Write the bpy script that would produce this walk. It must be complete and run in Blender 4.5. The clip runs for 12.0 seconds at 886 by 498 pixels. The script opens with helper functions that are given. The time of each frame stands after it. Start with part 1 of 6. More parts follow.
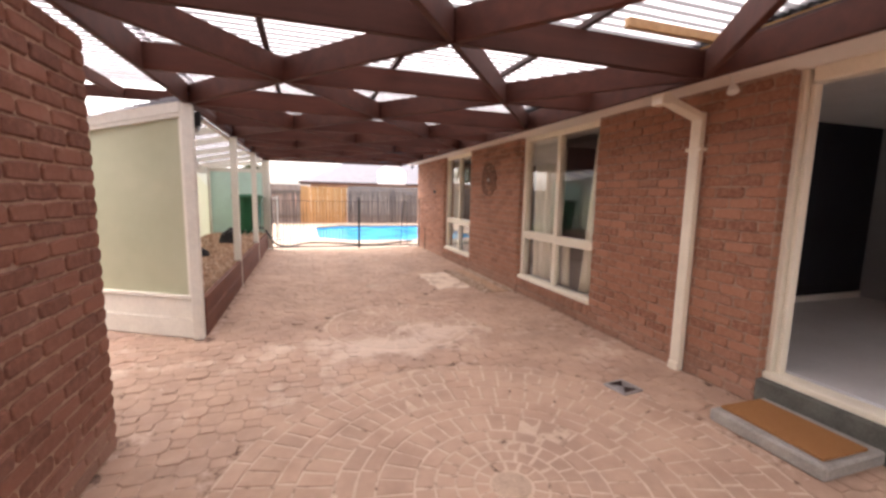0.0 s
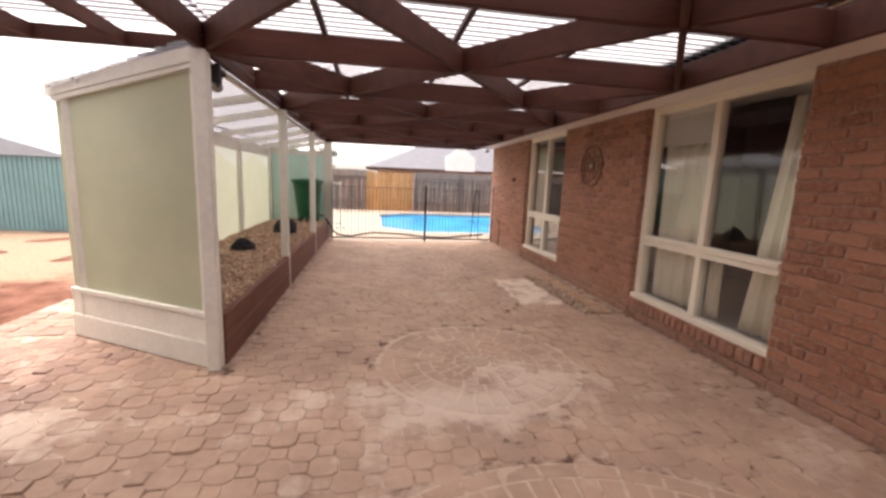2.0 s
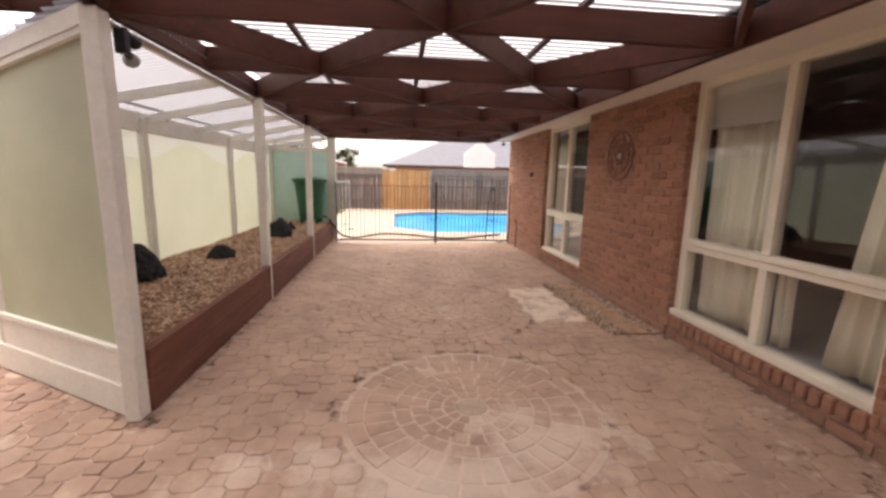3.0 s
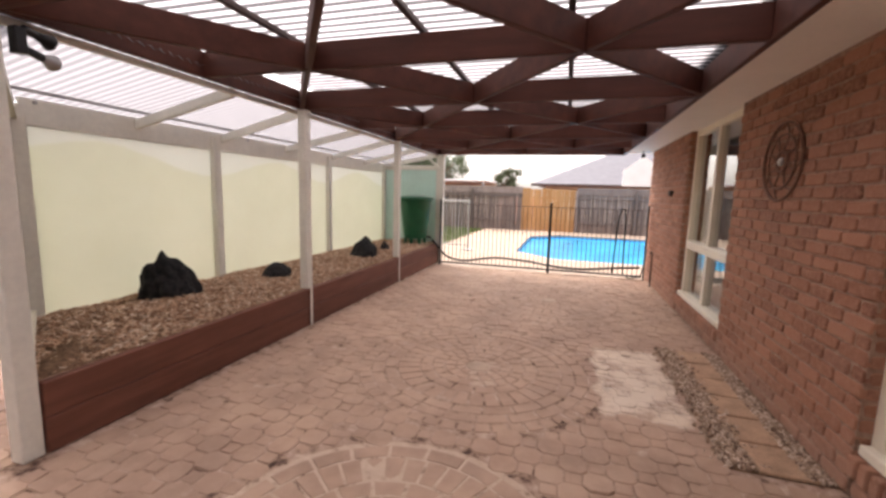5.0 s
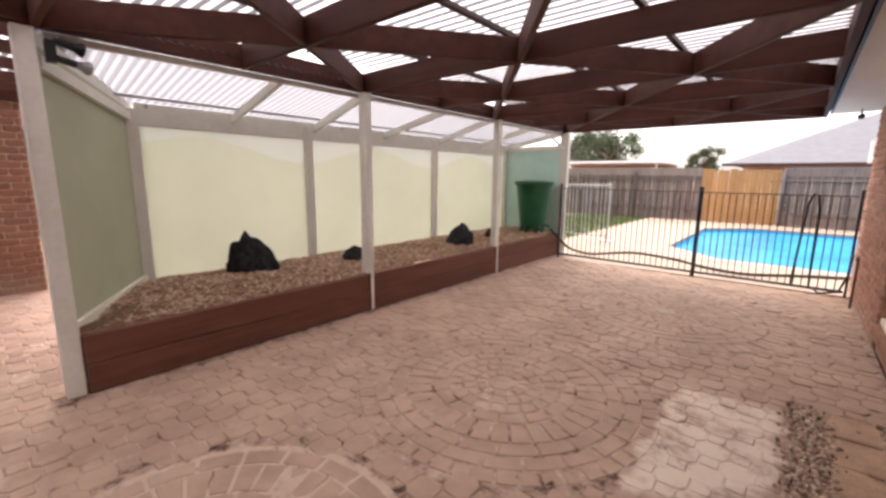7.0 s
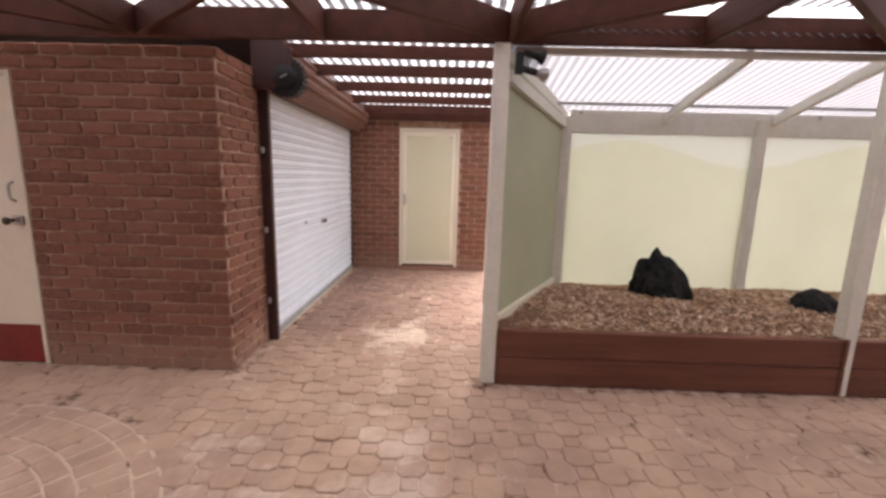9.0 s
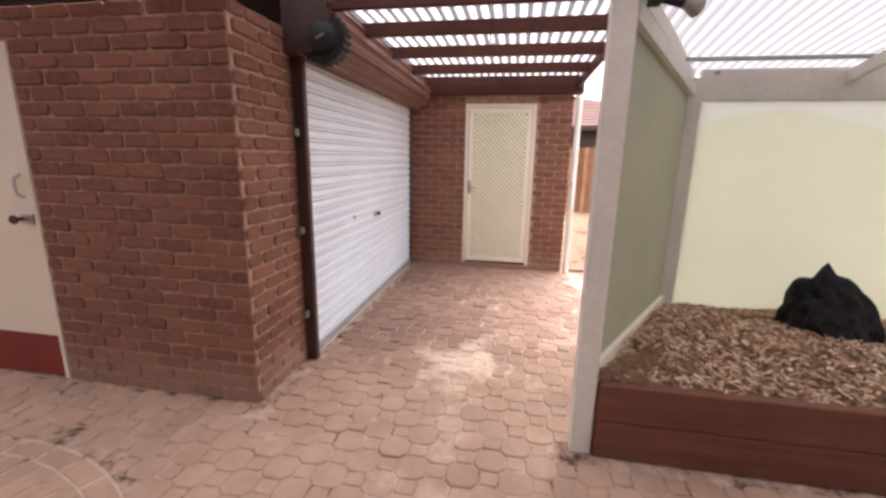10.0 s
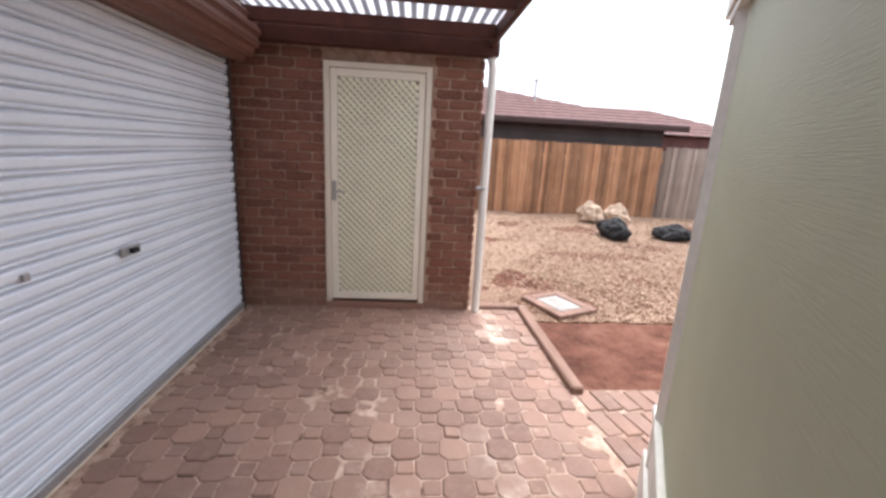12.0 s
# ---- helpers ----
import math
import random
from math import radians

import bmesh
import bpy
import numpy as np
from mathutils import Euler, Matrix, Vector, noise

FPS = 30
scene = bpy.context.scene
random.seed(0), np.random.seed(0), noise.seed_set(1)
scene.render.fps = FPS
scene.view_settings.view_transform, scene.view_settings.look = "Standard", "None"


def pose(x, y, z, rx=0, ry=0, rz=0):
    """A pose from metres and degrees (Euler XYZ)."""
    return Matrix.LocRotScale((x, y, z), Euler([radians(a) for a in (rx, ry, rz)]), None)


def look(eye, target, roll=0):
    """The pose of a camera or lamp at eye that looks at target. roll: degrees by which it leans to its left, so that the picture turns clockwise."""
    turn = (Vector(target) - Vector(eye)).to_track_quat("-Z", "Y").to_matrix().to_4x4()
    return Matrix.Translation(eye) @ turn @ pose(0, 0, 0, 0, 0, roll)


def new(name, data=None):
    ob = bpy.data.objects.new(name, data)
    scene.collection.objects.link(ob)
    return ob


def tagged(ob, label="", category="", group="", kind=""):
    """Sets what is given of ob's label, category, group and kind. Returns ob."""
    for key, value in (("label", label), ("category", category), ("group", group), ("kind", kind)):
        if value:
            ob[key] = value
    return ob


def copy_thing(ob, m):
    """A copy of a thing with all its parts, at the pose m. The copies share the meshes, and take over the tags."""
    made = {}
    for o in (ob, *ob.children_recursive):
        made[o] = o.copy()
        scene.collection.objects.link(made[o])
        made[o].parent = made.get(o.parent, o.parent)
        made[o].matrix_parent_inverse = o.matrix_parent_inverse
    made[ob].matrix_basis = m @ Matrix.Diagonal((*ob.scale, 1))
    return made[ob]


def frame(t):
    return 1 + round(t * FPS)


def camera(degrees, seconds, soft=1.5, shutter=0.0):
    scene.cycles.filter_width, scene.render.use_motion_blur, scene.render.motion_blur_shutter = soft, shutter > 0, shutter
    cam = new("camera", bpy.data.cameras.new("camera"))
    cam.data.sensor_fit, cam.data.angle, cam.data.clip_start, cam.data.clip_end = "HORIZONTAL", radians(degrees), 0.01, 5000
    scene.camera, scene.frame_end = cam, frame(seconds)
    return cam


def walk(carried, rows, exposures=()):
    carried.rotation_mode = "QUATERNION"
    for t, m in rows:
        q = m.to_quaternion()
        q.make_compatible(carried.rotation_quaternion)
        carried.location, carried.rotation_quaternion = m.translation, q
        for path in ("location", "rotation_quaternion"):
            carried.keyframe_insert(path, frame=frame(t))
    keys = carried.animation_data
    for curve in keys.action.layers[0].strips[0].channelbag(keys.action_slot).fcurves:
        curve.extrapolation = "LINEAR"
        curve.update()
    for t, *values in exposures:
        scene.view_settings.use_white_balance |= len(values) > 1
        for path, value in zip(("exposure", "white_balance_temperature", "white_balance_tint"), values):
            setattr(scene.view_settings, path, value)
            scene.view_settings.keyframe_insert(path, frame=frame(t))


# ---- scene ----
cam = camera(94.1, 12.0, soft=2.9)
PATH = [
    (0, (-0.006, 0.004, 1.521), (0.616, 1.888, 1.264), 1.1),
    (0.5, (0.103, 0.252, 1.52), (0.604, 2.168, 1.241), 2.1),
    (1, (0.11, 0.626, 1.506), (0.559, 2.554, 1.221), 2.3),
    (1.5, (0.104, 1.015, 1.508), (0.523, 2.943, 1.18), 2.7),
    (2, (0.121, 1.423, 1.52), (0.449, 3.37, 1.197), 2.3),
    (2.5, (0.217, 1.831, 1.531), (0.607, 3.771, 1.238), -0.7),
    (3, (0.515, 2.17, 1.512), (0.728, 4.13, 1.173), 1.3),
    (3.2, (0.634, 2.294, 1.511), (0.656, 4.261, 1.152), 2.0),
    (4.8, (1.549, 3.228, 1.518), (0.999, 5.128, 1.221), 2.4),
    (5, (1.675, 3.334, 1.517), (1.11, 5.234, 1.252), 1.6),
    (5.5, (2.017, 3.586, 1.509), (1.319, 5.441, 1.246), -0.0),
    (6, (2.338, 3.838, 1.508), (1.402, 5.571, 1.158), 0.4),
    (6.5, (2.484, 4.187, 1.514), (1.425, 5.846, 1.161), 0.6),
    (6.7, (2.509, 4.272, 1.51), (1.366, 5.875, 1.156), 0.6),
    (8.3, (2.248, 4.432, 1.499), (0.422, 5.176, 1.166), 1.6),
    (8.5, (2.132, 4.434, 1.496), (0.246, 4.994, 1.139), 1.5),
    (9, (1.795, 4.408, 1.487), (-0.175, 4.371, 1.146), 1.5),
    (9.5, (1.415, 4.333, 1.496), (-0.501, 3.907, 1.108), 2.1),
    (10, (0.971, 4.298, 1.534), (-0.952, 3.962, 1.097), 1.1),
    (10.5, (0.451, 4.251, 1.529), (-1.459, 3.854, 1.087), 0.2),
    (11, (-0.035, 4.209, 1.546), (-1.958, 3.99, 1.044), 1.4),
    (11.5, (-0.504, 4.253, 1.552), (-2.439, 4.324, 1.049), 1.9),
    (12, (-0.951, 4.353, 1.558), (-2.887, 4.514, 1.083), 3.1),
]
walk(cam, [(t, look(eye, target, roll)) for t, eye, target, roll in PATH],
     [(0.0, 2.66, 7100, 18), (1.2, 2.46, 7000, 17), (2.5, 2.2, 7300, 16), (5.5, 2.2, 7100, 18), (8.5, 2.2, 6950, 16),
      (9.5, 2.36, 6900, 17), (11.0, 2.1, 6400, 16), (12.0, 1.72, 6150, 13)])

# ---- light ----
world = bpy.data.worlds.new("overcast_sky")
scene.world = world
world.use_nodes = True
wn = world.node_tree
wn.nodes.clear()
sky = wn.nodes.new("ShaderNodeTexSky")
sky.sky_type = "NISHITA"
sky.sun_disc = False
sky.sun_elevation = radians(67)
sky.sun_rotation = radians(307)
sky.dust_density = 4.0
sky.air_density = 1.0
hsv = wn.nodes.new("ShaderNodeHueSaturation")
hsv.inputs["Saturation"].default_value = 0.22
bg = wn.nodes.new("ShaderNodeBackground")
bg.inputs["Strength"].default_value = 0.15
wout = wn.nodes.new("ShaderNodeOutputWorld")
wn.links.new(sky.outputs[0], hsv.inputs["Color"])
wn.links.new(hsv.outputs[0], bg.inputs["Color"])
wn.links.new(bg.outputs[0], wout.inputs["Surface"])

sun = bpy.data.lights.new("sun", "SUN")
sun.energy = 0.6
sun.angle = radians(60)
sun.color = (1.0, 0.96, 0.9)
sun_ob = new("sun", sun)
sun_ob.matrix_world = look((-8.0, 10.0, 24.0), (0, 4, 0))

# ---- materials ----
def srgb(r, g, b):
    def f(c):
        c = c / 255
        return c / 12.92 if c <= 0.04045 else ((c + 0.055) / 1.055) ** 2.4
    return (f(r), f(g), f(b), 1)


class Mat:
    """A small builder of node materials."""

    def __init__(self, name, rough=0.7, metal=0.0, spec=0.4):
        self.m = bpy.data.materials.new(name)
        self.m.use_nodes = True
        self.t = self.m.node_tree
        self.b = self.t.nodes["Principled BSDF"]
        self.b.inputs["Roughness"].default_value = rough
        self.b.inputs["Metallic"].default_value = metal
        self.b.inputs["Specular IOR Level"].default_value = spec
        self.co = self.n("ShaderNodeTexCoord").outputs["Object"]
        self.pos = self.n("ShaderNodeNewGeometry").outputs["Position"]

    def n(self, kind):
        return self.t.nodes.new(kind)

    def put(self, socket, v):
        if hasattr(v, "is_linked"):
            self.t.links.new(v, socket)
        else:
            socket.default_value = v

    def noise(self, scale, detail=4, rough=0.6, vec=None, stretch=None):
        v = vec if vec is not None else self.pos
        if stretch:
            mp = self.n("ShaderNodeMapping")
            self.put(mp.inputs["Vector"], v)
            mp.inputs["Scale"].default_value = stretch
            v = mp.outputs[0]
        x = self.n("ShaderNodeTexNoise")
        x.inputs["Scale"].default_value = scale
        x.inputs["Detail"].default_value = detail
        x.inputs["Roughness"].default_value = rough
        self.put(x.inputs["Vector"], v)
        return x.outputs["Fac"]

    def ramp(self, fac, stops):
        r = self.n("ShaderNodeValToRGB")
        e = r.color_ramp.elements
        while len(e) < len(stops):
            e.new(0.5)
        for el, (p, c) in zip(e, stops):
            el.position = p
            el.color = c if len(c) == 4 else (*c, 1)
        self.put(r.inputs[0], fac)
        return r.outputs[0]

    def step(self, fac, a, b):
        r = self.n("ShaderNodeMapRange")
        r.interpolation_type = "SMOOTHSTEP"
        self.put(r.inputs["Value"], fac)
        r.inputs["From Min"].default_value, r.inputs["From Max"].default_value = a, b
        return r.outputs[0]

    def math(self, op, a, b=0.5, c=0.5):
        x = self.n("ShaderNodeMath")
        x.operation = op
        self.put(x.inputs[0], a), self.put(x.inputs[1], b), self.put(x.inputs[2], c)
        return x.outputs[0]

    def mix(self, fac, a, b, how="MIX"):
        x = self.n("ShaderNodeMix")
        x.data_type, x.blend_type = "RGBA", how
        self.put(x.inputs[0], fac), self.put(x.inputs[6], a), self.put(x.inputs[7], b)
        return x.outputs[2]

    def rnd(self, island=False):
        if island:
            return self.n("ShaderNodeNewGeometry").outputs["Random Per Island"]
        return self.n("ShaderNodeObjectInfo").outputs["Random"]

    def col(self, v):
        self.put(self.b.inputs["Base Color"], v)
        return self

    def roughness(self, v):
        self.put(self.b.inputs["Roughness"], v)
        return self

    def bump(self, height, strength=0.3, dist=0.01):
        x = self.n("ShaderNodeBump")
        x.inputs["Strength"].default_value = strength
        x.inputs["Distance"].default_value = dist
        self.put(x.inputs["Height"], height)
        self.t.links.new(x.outputs[0], self.b.inputs["Normal"])
        return self


def plain(name, c, rough=0.6, vary=0.12, scale=6, fine=60, bump=0.08, metal=0.0, spec=0.4):
    """Paint or plastic: one colour, faintly mottled at two scales."""
    m = Mat(name, rough, metal, spec)
    f = m.math("ADD", m.math("MULTIPLY", m.noise(scale), 0.6), m.math("MULTIPLY", m.noise(fine), 0.4))
    d = tuple(max(0, x * (1 - vary * 1.6)) for x in c[:3]) + (1,)
    l = tuple(min(1, x * (1 + vary)) for x in c[:3]) + (1,)
    m.col(m.ramp(f, [(0.3, d), (0.7, l)]))
    m.bump(m.noise(fine * 2), bump, 0.004)
    return m.m


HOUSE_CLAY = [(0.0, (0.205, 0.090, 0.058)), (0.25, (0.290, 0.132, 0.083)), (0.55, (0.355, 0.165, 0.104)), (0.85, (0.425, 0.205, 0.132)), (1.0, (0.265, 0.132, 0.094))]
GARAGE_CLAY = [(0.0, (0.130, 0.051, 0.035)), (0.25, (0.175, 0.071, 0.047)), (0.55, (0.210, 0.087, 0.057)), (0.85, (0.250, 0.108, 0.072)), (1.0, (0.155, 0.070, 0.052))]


def brick_mat(name, island, clay, worn):
    m = Mat(name, 0.85, 0, 0.25)
    r = m.rnd(island)
    base = m.ramp(r, clay)
    g = m.noise(28, 6, 0.7)
    c = m.mix(m.step(g, 0.35, 0.75), base, worn)
    spots = m.step(m.noise(140, 2, 0.5), 0.66, 0.76)
    c = m.mix(m.math("MULTIPLY", spots, 0.35), c, (0.08, 0.03, 0.022, 1))
    dust = m.step(m.noise(3.2, 5, 0.7), 0.52, 0.8)
    c = m.mix(m.math("MULTIPLY", dust, 0.35), c, (0.36, 0.22, 0.16, 1))
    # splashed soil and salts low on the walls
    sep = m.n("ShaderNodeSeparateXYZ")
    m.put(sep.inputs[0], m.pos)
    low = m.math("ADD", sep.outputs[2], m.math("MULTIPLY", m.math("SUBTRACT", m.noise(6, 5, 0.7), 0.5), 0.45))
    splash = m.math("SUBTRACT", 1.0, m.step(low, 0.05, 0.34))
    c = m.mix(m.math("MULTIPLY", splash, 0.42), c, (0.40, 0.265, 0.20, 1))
    m.col(c)
    m.bump(m.math("ADD", m.noise(45, 5, 0.7), m.math("MULTIPLY", m.noise(220, 2), 0.5)), 0.6, 0.006)
    return m.m


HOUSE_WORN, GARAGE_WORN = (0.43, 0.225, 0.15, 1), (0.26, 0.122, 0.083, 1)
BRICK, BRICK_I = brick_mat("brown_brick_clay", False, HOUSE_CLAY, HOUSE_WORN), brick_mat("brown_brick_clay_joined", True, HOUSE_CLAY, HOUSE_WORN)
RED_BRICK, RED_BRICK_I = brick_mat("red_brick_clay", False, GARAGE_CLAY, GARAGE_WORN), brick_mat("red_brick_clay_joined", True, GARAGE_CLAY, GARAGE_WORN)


def mortar_mat(name, k):
    m = Mat(name, 0.95, 0, 0.1)
    m.col(m.ramp(m.noise(18, 5), [(0.3, (0.25 * k, 0.15 * k, 0.108 * k)), (0.7, (0.45 * k, 0.315 * k, 0.24 * k))]))
    m.bump(m.noise(120, 4), 0.5, 0.005)
    return m.m


MORTAR = mortar_mat("mortar", 1.0)
MORTAR_PALE = mortar_mat("pale_mortar", 1.1)

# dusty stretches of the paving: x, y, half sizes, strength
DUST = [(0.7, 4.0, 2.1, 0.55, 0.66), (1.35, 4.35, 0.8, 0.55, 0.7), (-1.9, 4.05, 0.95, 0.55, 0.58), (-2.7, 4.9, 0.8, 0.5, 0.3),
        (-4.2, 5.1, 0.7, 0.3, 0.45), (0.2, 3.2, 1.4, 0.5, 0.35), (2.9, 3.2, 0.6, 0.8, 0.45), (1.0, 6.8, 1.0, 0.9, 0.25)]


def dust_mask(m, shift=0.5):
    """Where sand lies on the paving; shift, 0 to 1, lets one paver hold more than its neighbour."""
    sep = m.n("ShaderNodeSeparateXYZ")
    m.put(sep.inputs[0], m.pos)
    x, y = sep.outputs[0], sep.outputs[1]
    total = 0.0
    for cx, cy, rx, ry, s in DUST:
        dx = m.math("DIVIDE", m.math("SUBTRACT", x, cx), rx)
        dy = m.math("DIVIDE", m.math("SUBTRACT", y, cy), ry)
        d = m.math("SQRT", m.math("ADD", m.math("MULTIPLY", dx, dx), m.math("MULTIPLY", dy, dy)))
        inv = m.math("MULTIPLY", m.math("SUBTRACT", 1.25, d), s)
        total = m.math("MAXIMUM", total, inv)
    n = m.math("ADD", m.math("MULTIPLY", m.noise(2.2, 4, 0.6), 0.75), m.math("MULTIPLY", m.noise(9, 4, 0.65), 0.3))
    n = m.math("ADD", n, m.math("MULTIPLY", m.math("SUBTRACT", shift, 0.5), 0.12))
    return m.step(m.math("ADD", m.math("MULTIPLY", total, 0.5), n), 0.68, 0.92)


def slurry_mask(m):
    """The pale slurry left beside the stepping stones."""
    sep = m.n("ShaderNodeSeparateXYZ")
    m.put(sep.inputs[0], m.pos)
    wob = m.math("MULTIPLY", m.math("SUBTRACT", m.noise(5, 4), 0.5), 0.3)
    ex = m.math("SUBTRACT", 0.33, m.math("ABSOLUTE", m.math("ADD", m.math("SUBTRACT", sep.outputs[0], 2.3), wob)))
    ey = m.math("SUBTRACT", 0.70, m.math("ABSOLUTE", m.math("ADD", m.math("SUBTRACT", sep.outputs[1], 7.0), wob)))
    slab = m.step(m.math("MINIMUM", ex, ey), 0.0, 0.07)
    slab = m.math("MULTIPLY", slab, m.step(m.noise(4.5, 5, 0.7), 0.3, 0.55))
    return slab


def patio_light_tone(m):
    """Tan dust and brighter light painted over the patio, less over the covered way, with an uneven edge."""
    sep = m.n("ShaderNodeSeparateXYZ")
    m.put(sep.inputs[0], m.pos)
    edge = m.math("ADD", sep.outputs[0], m.math("MULTIPLY", m.math("SUBTRACT", m.noise(1.1, 5, 0.65), 0.5), 2.4))
    light_tone = m.math("ADD", 0.06, m.math("MULTIPLY", m.step(edge, -2.4, -0.7), 0.94))
    return m.math("MULTIPLY", light_tone, m.math("ADD", 0.55, m.math("MULTIPLY", m.step(m.noise(1.7, 6, 0.7), 0.35, 0.65), 0.45)))


def paver_mat(name, island):
    m = Mat(name, 0.8, 0, 0.3)
    r = m.rnd(island)
    base = m.ramp(r, [(0.0, (0.190, 0.116, 0.092)), (0.4, (0.235, 0.146, 0.114)), (0.75, (0.285, 0.180, 0.138)), (1.0, (0.235, 0.156, 0.126))])
    big = m.noise(0.9, 5, 0.65)
    base = m.mix(m.step(big, 0.35, 0.7), base, m.mix(1, base, (1.25, 1.18, 1.12, 1), "MULTIPLY"))
    c = m.mix(m.math("MULTIPLY", m.step(m.noise(16, 6, 0.75), 0.42, 0.75), 0.5), base, (0.33, 0.22, 0.175, 1))
    # tan dust and painted light lift the patio pavers, less over the driveway
    light_tone = patio_light_tone(m)
    c = m.mix(m.math("MULTIPLY", light_tone, 0.86), c, (0.545, 0.380, 0.275, 1))
    grime_shade = m.step(m.noise(0.55, 5, 0.7), 0.52, 0.68)
    c = m.mix(m.math("MULTIPLY", grime_shade, 0.55), c, m.mix(1, c, (0.72, 0.70, 0.70, 1), "MULTIPLY"))
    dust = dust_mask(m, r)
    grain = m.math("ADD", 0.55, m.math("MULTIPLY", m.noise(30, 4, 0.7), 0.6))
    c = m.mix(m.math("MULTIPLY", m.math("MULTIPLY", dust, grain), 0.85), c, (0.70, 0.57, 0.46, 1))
    slab = slurry_mask(m)
    c = m.mix(m.math("MULTIPLY", slab, 0.9), c, (0.78, 0.66, 0.53, 1))
    m.col(c)
    m.roughness(m.ramp(m.noise(6), [(0.3, (0.62,) * 3), (0.7, (0.9,) * 3)]))
    m.bump(m.math("ADD", m.noise(35, 5, 0.7), m.math("MULTIPLY", m.noise(180, 2), 0.4)), 0.45, 0.006)
    return m.m


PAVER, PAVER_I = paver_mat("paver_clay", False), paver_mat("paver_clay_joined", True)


def joint_mat(name, stops):
    m = Mat(name, 0.95, 0, 0.1)
    c = m.ramp(m.noise(8.5, 6, 0.7), stops)
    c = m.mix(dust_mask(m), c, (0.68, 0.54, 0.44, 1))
    m.col(m.mix(m.math("MULTIPLY", slurry_mask(m), 0.9), c, (0.78, 0.66, 0.53, 1)))
    m.bump(m.noise(160, 3), 0.5, 0.004)
    return m.m


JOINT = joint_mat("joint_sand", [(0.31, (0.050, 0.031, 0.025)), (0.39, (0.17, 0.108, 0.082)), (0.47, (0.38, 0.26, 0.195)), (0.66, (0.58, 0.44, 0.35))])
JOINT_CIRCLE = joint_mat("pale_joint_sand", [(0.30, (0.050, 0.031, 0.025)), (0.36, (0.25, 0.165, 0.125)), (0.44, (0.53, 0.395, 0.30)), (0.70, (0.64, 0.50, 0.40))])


def wood_mat(name, dark, light, along=1, rough=0.6, streak=22, rnd=0.25):
    """Timber with the grain along one axis."""
    m = Mat(name, rough, 0, 0.35)
    st = [streak, streak, streak]
    st[along] = 1.2
    g = m.noise(1.0, 5, 0.65, stretch=st)
    w = m.noise(2.2, 4, 0.6)
    f = m.math("ADD", m.math("MULTIPLY", g, 0.65), m.math("MULTIPLY", w, 0.35))
    c = m.ramp(f, [(0.3, dark), (0.72, light)])
    k = m.math("ADD", 1 - rnd, m.math("MULTIPLY", m.rnd(), 2 * rnd))
    mul = m.n("ShaderNodeCombineColor")
    for i in range(3):
        m.put(mul.inputs[i], k)
    m.col(m.mix(1, c, mul.outputs[0], "MULTIPLY"))
    m.bump(g, 0.35, 0.004)
    return m.m


BEAM = wood_mat("stained_beam", (0.042, 0.0112, 0.0068), (0.102, 0.0295, 0.0170), 0, 0.7, 10, 0.12)
SLEEPER = wood_mat("sleeper", (0.105, 0.038, 0.024), (0.21, 0.082, 0.053), 1, 0.7, 16, 0.1)
PINE = wood_mat("raw_pine", (0.42, 0.24, 0.11), (0.62, 0.40, 0.20), 1, 0.7, 12, 0.1)
PALING_GREY = wood_mat("paling_grey", (0.085, 0.066, 0.060), (0.23, 0.185, 0.165), 2, 0.9, 25, 0.35)
PALING_ORANGE = wood_mat("paling_new", (0.30, 0.145, 0.055), (0.46, 0.255, 0.11), 2, 0.8, 25, 0.12)
PALING_RED = wood_mat("paling_brown", (0.25, 0.110, 0.052), (0.54, 0.315, 0.18), 2, 0.85, 25, 0.4)
PALING_PALE = wood_mat("paling_silvered", (0.24, 0.18, 0.145), (0.46, 0.37, 0.31), 2, 0.9, 25, 0.25)
EDGING = wood_mat("edging_timber", (0.16, 0.085, 0.06), (0.34, 0.22, 0.17), 0, 0.85, 18, 0.1)

CREAM = plain("cream_paint", (0.86, 0.80, 0.66), 0.5, 0.06, 3, 40)
WHITE = plain("white_paint", (0.80, 0.77, 0.71), 0.5, 0.06, 3, 40)
POSTW = plain("post_paint", (0.75, 0.735, 0.66), 0.55, 0.08, 3, 24, 0.04)
SOFFIT = plain("soffit_paint", (0.82, 0.775, 0.70), 0.6, 0.05, 2, 40)
DOORC = plain("door_paint", (0.76, 0.68, 0.55), 0.45, 0.05, 2, 40)
REDPL = plain("red_kickplate", (0.21, 0.022, 0.018), 0.45, 0.2, 5, 40)
BLACK = plain("black_metal", (0.018, 0.018, 0.02), 0.45, 0.2, 8, 60)
DARKP = plain("dark_plastic", (0.010, 0.010, 0.011), 0.5, 0.2, 8, 60)
CHROME = plain("brushed_metal", (0.55, 0.53, 0.5), 0.35, 0.1, 20, 90, 0.05, 1.0)
GALV = plain("galvanised", (0.42, 0.42, 0.42), 0.5, 0.15, 10, 60, 0.05, 0.7)
CONC = plain("concrete", (0.36, 0.34, 0.31), 0.9, 0.25, 5, 70, 0.4)
DARKCONC = plain("damp_concrete", (0.12, 0.12, 0.105), 0.85, 0.3, 5, 70, 0.4)
GREENBIN = plain("green_plastic", (0.008, 0.115, 0.052), 0.42, 0.2, 4, 50, 0.05)
DRUM = plain("brown_steel", (0.20, 0.098, 0.072), 0.45, 0.18, 5, 60)
GUIDE = plain("dark_brown_steel", (0.055, 0.026, 0.022), 0.5, 0.2, 5, 60)
ROLLER = plain("white_steel", (0.78, 0.825, 0.885), 0.4, 0.06, 2, 50, 0.03)
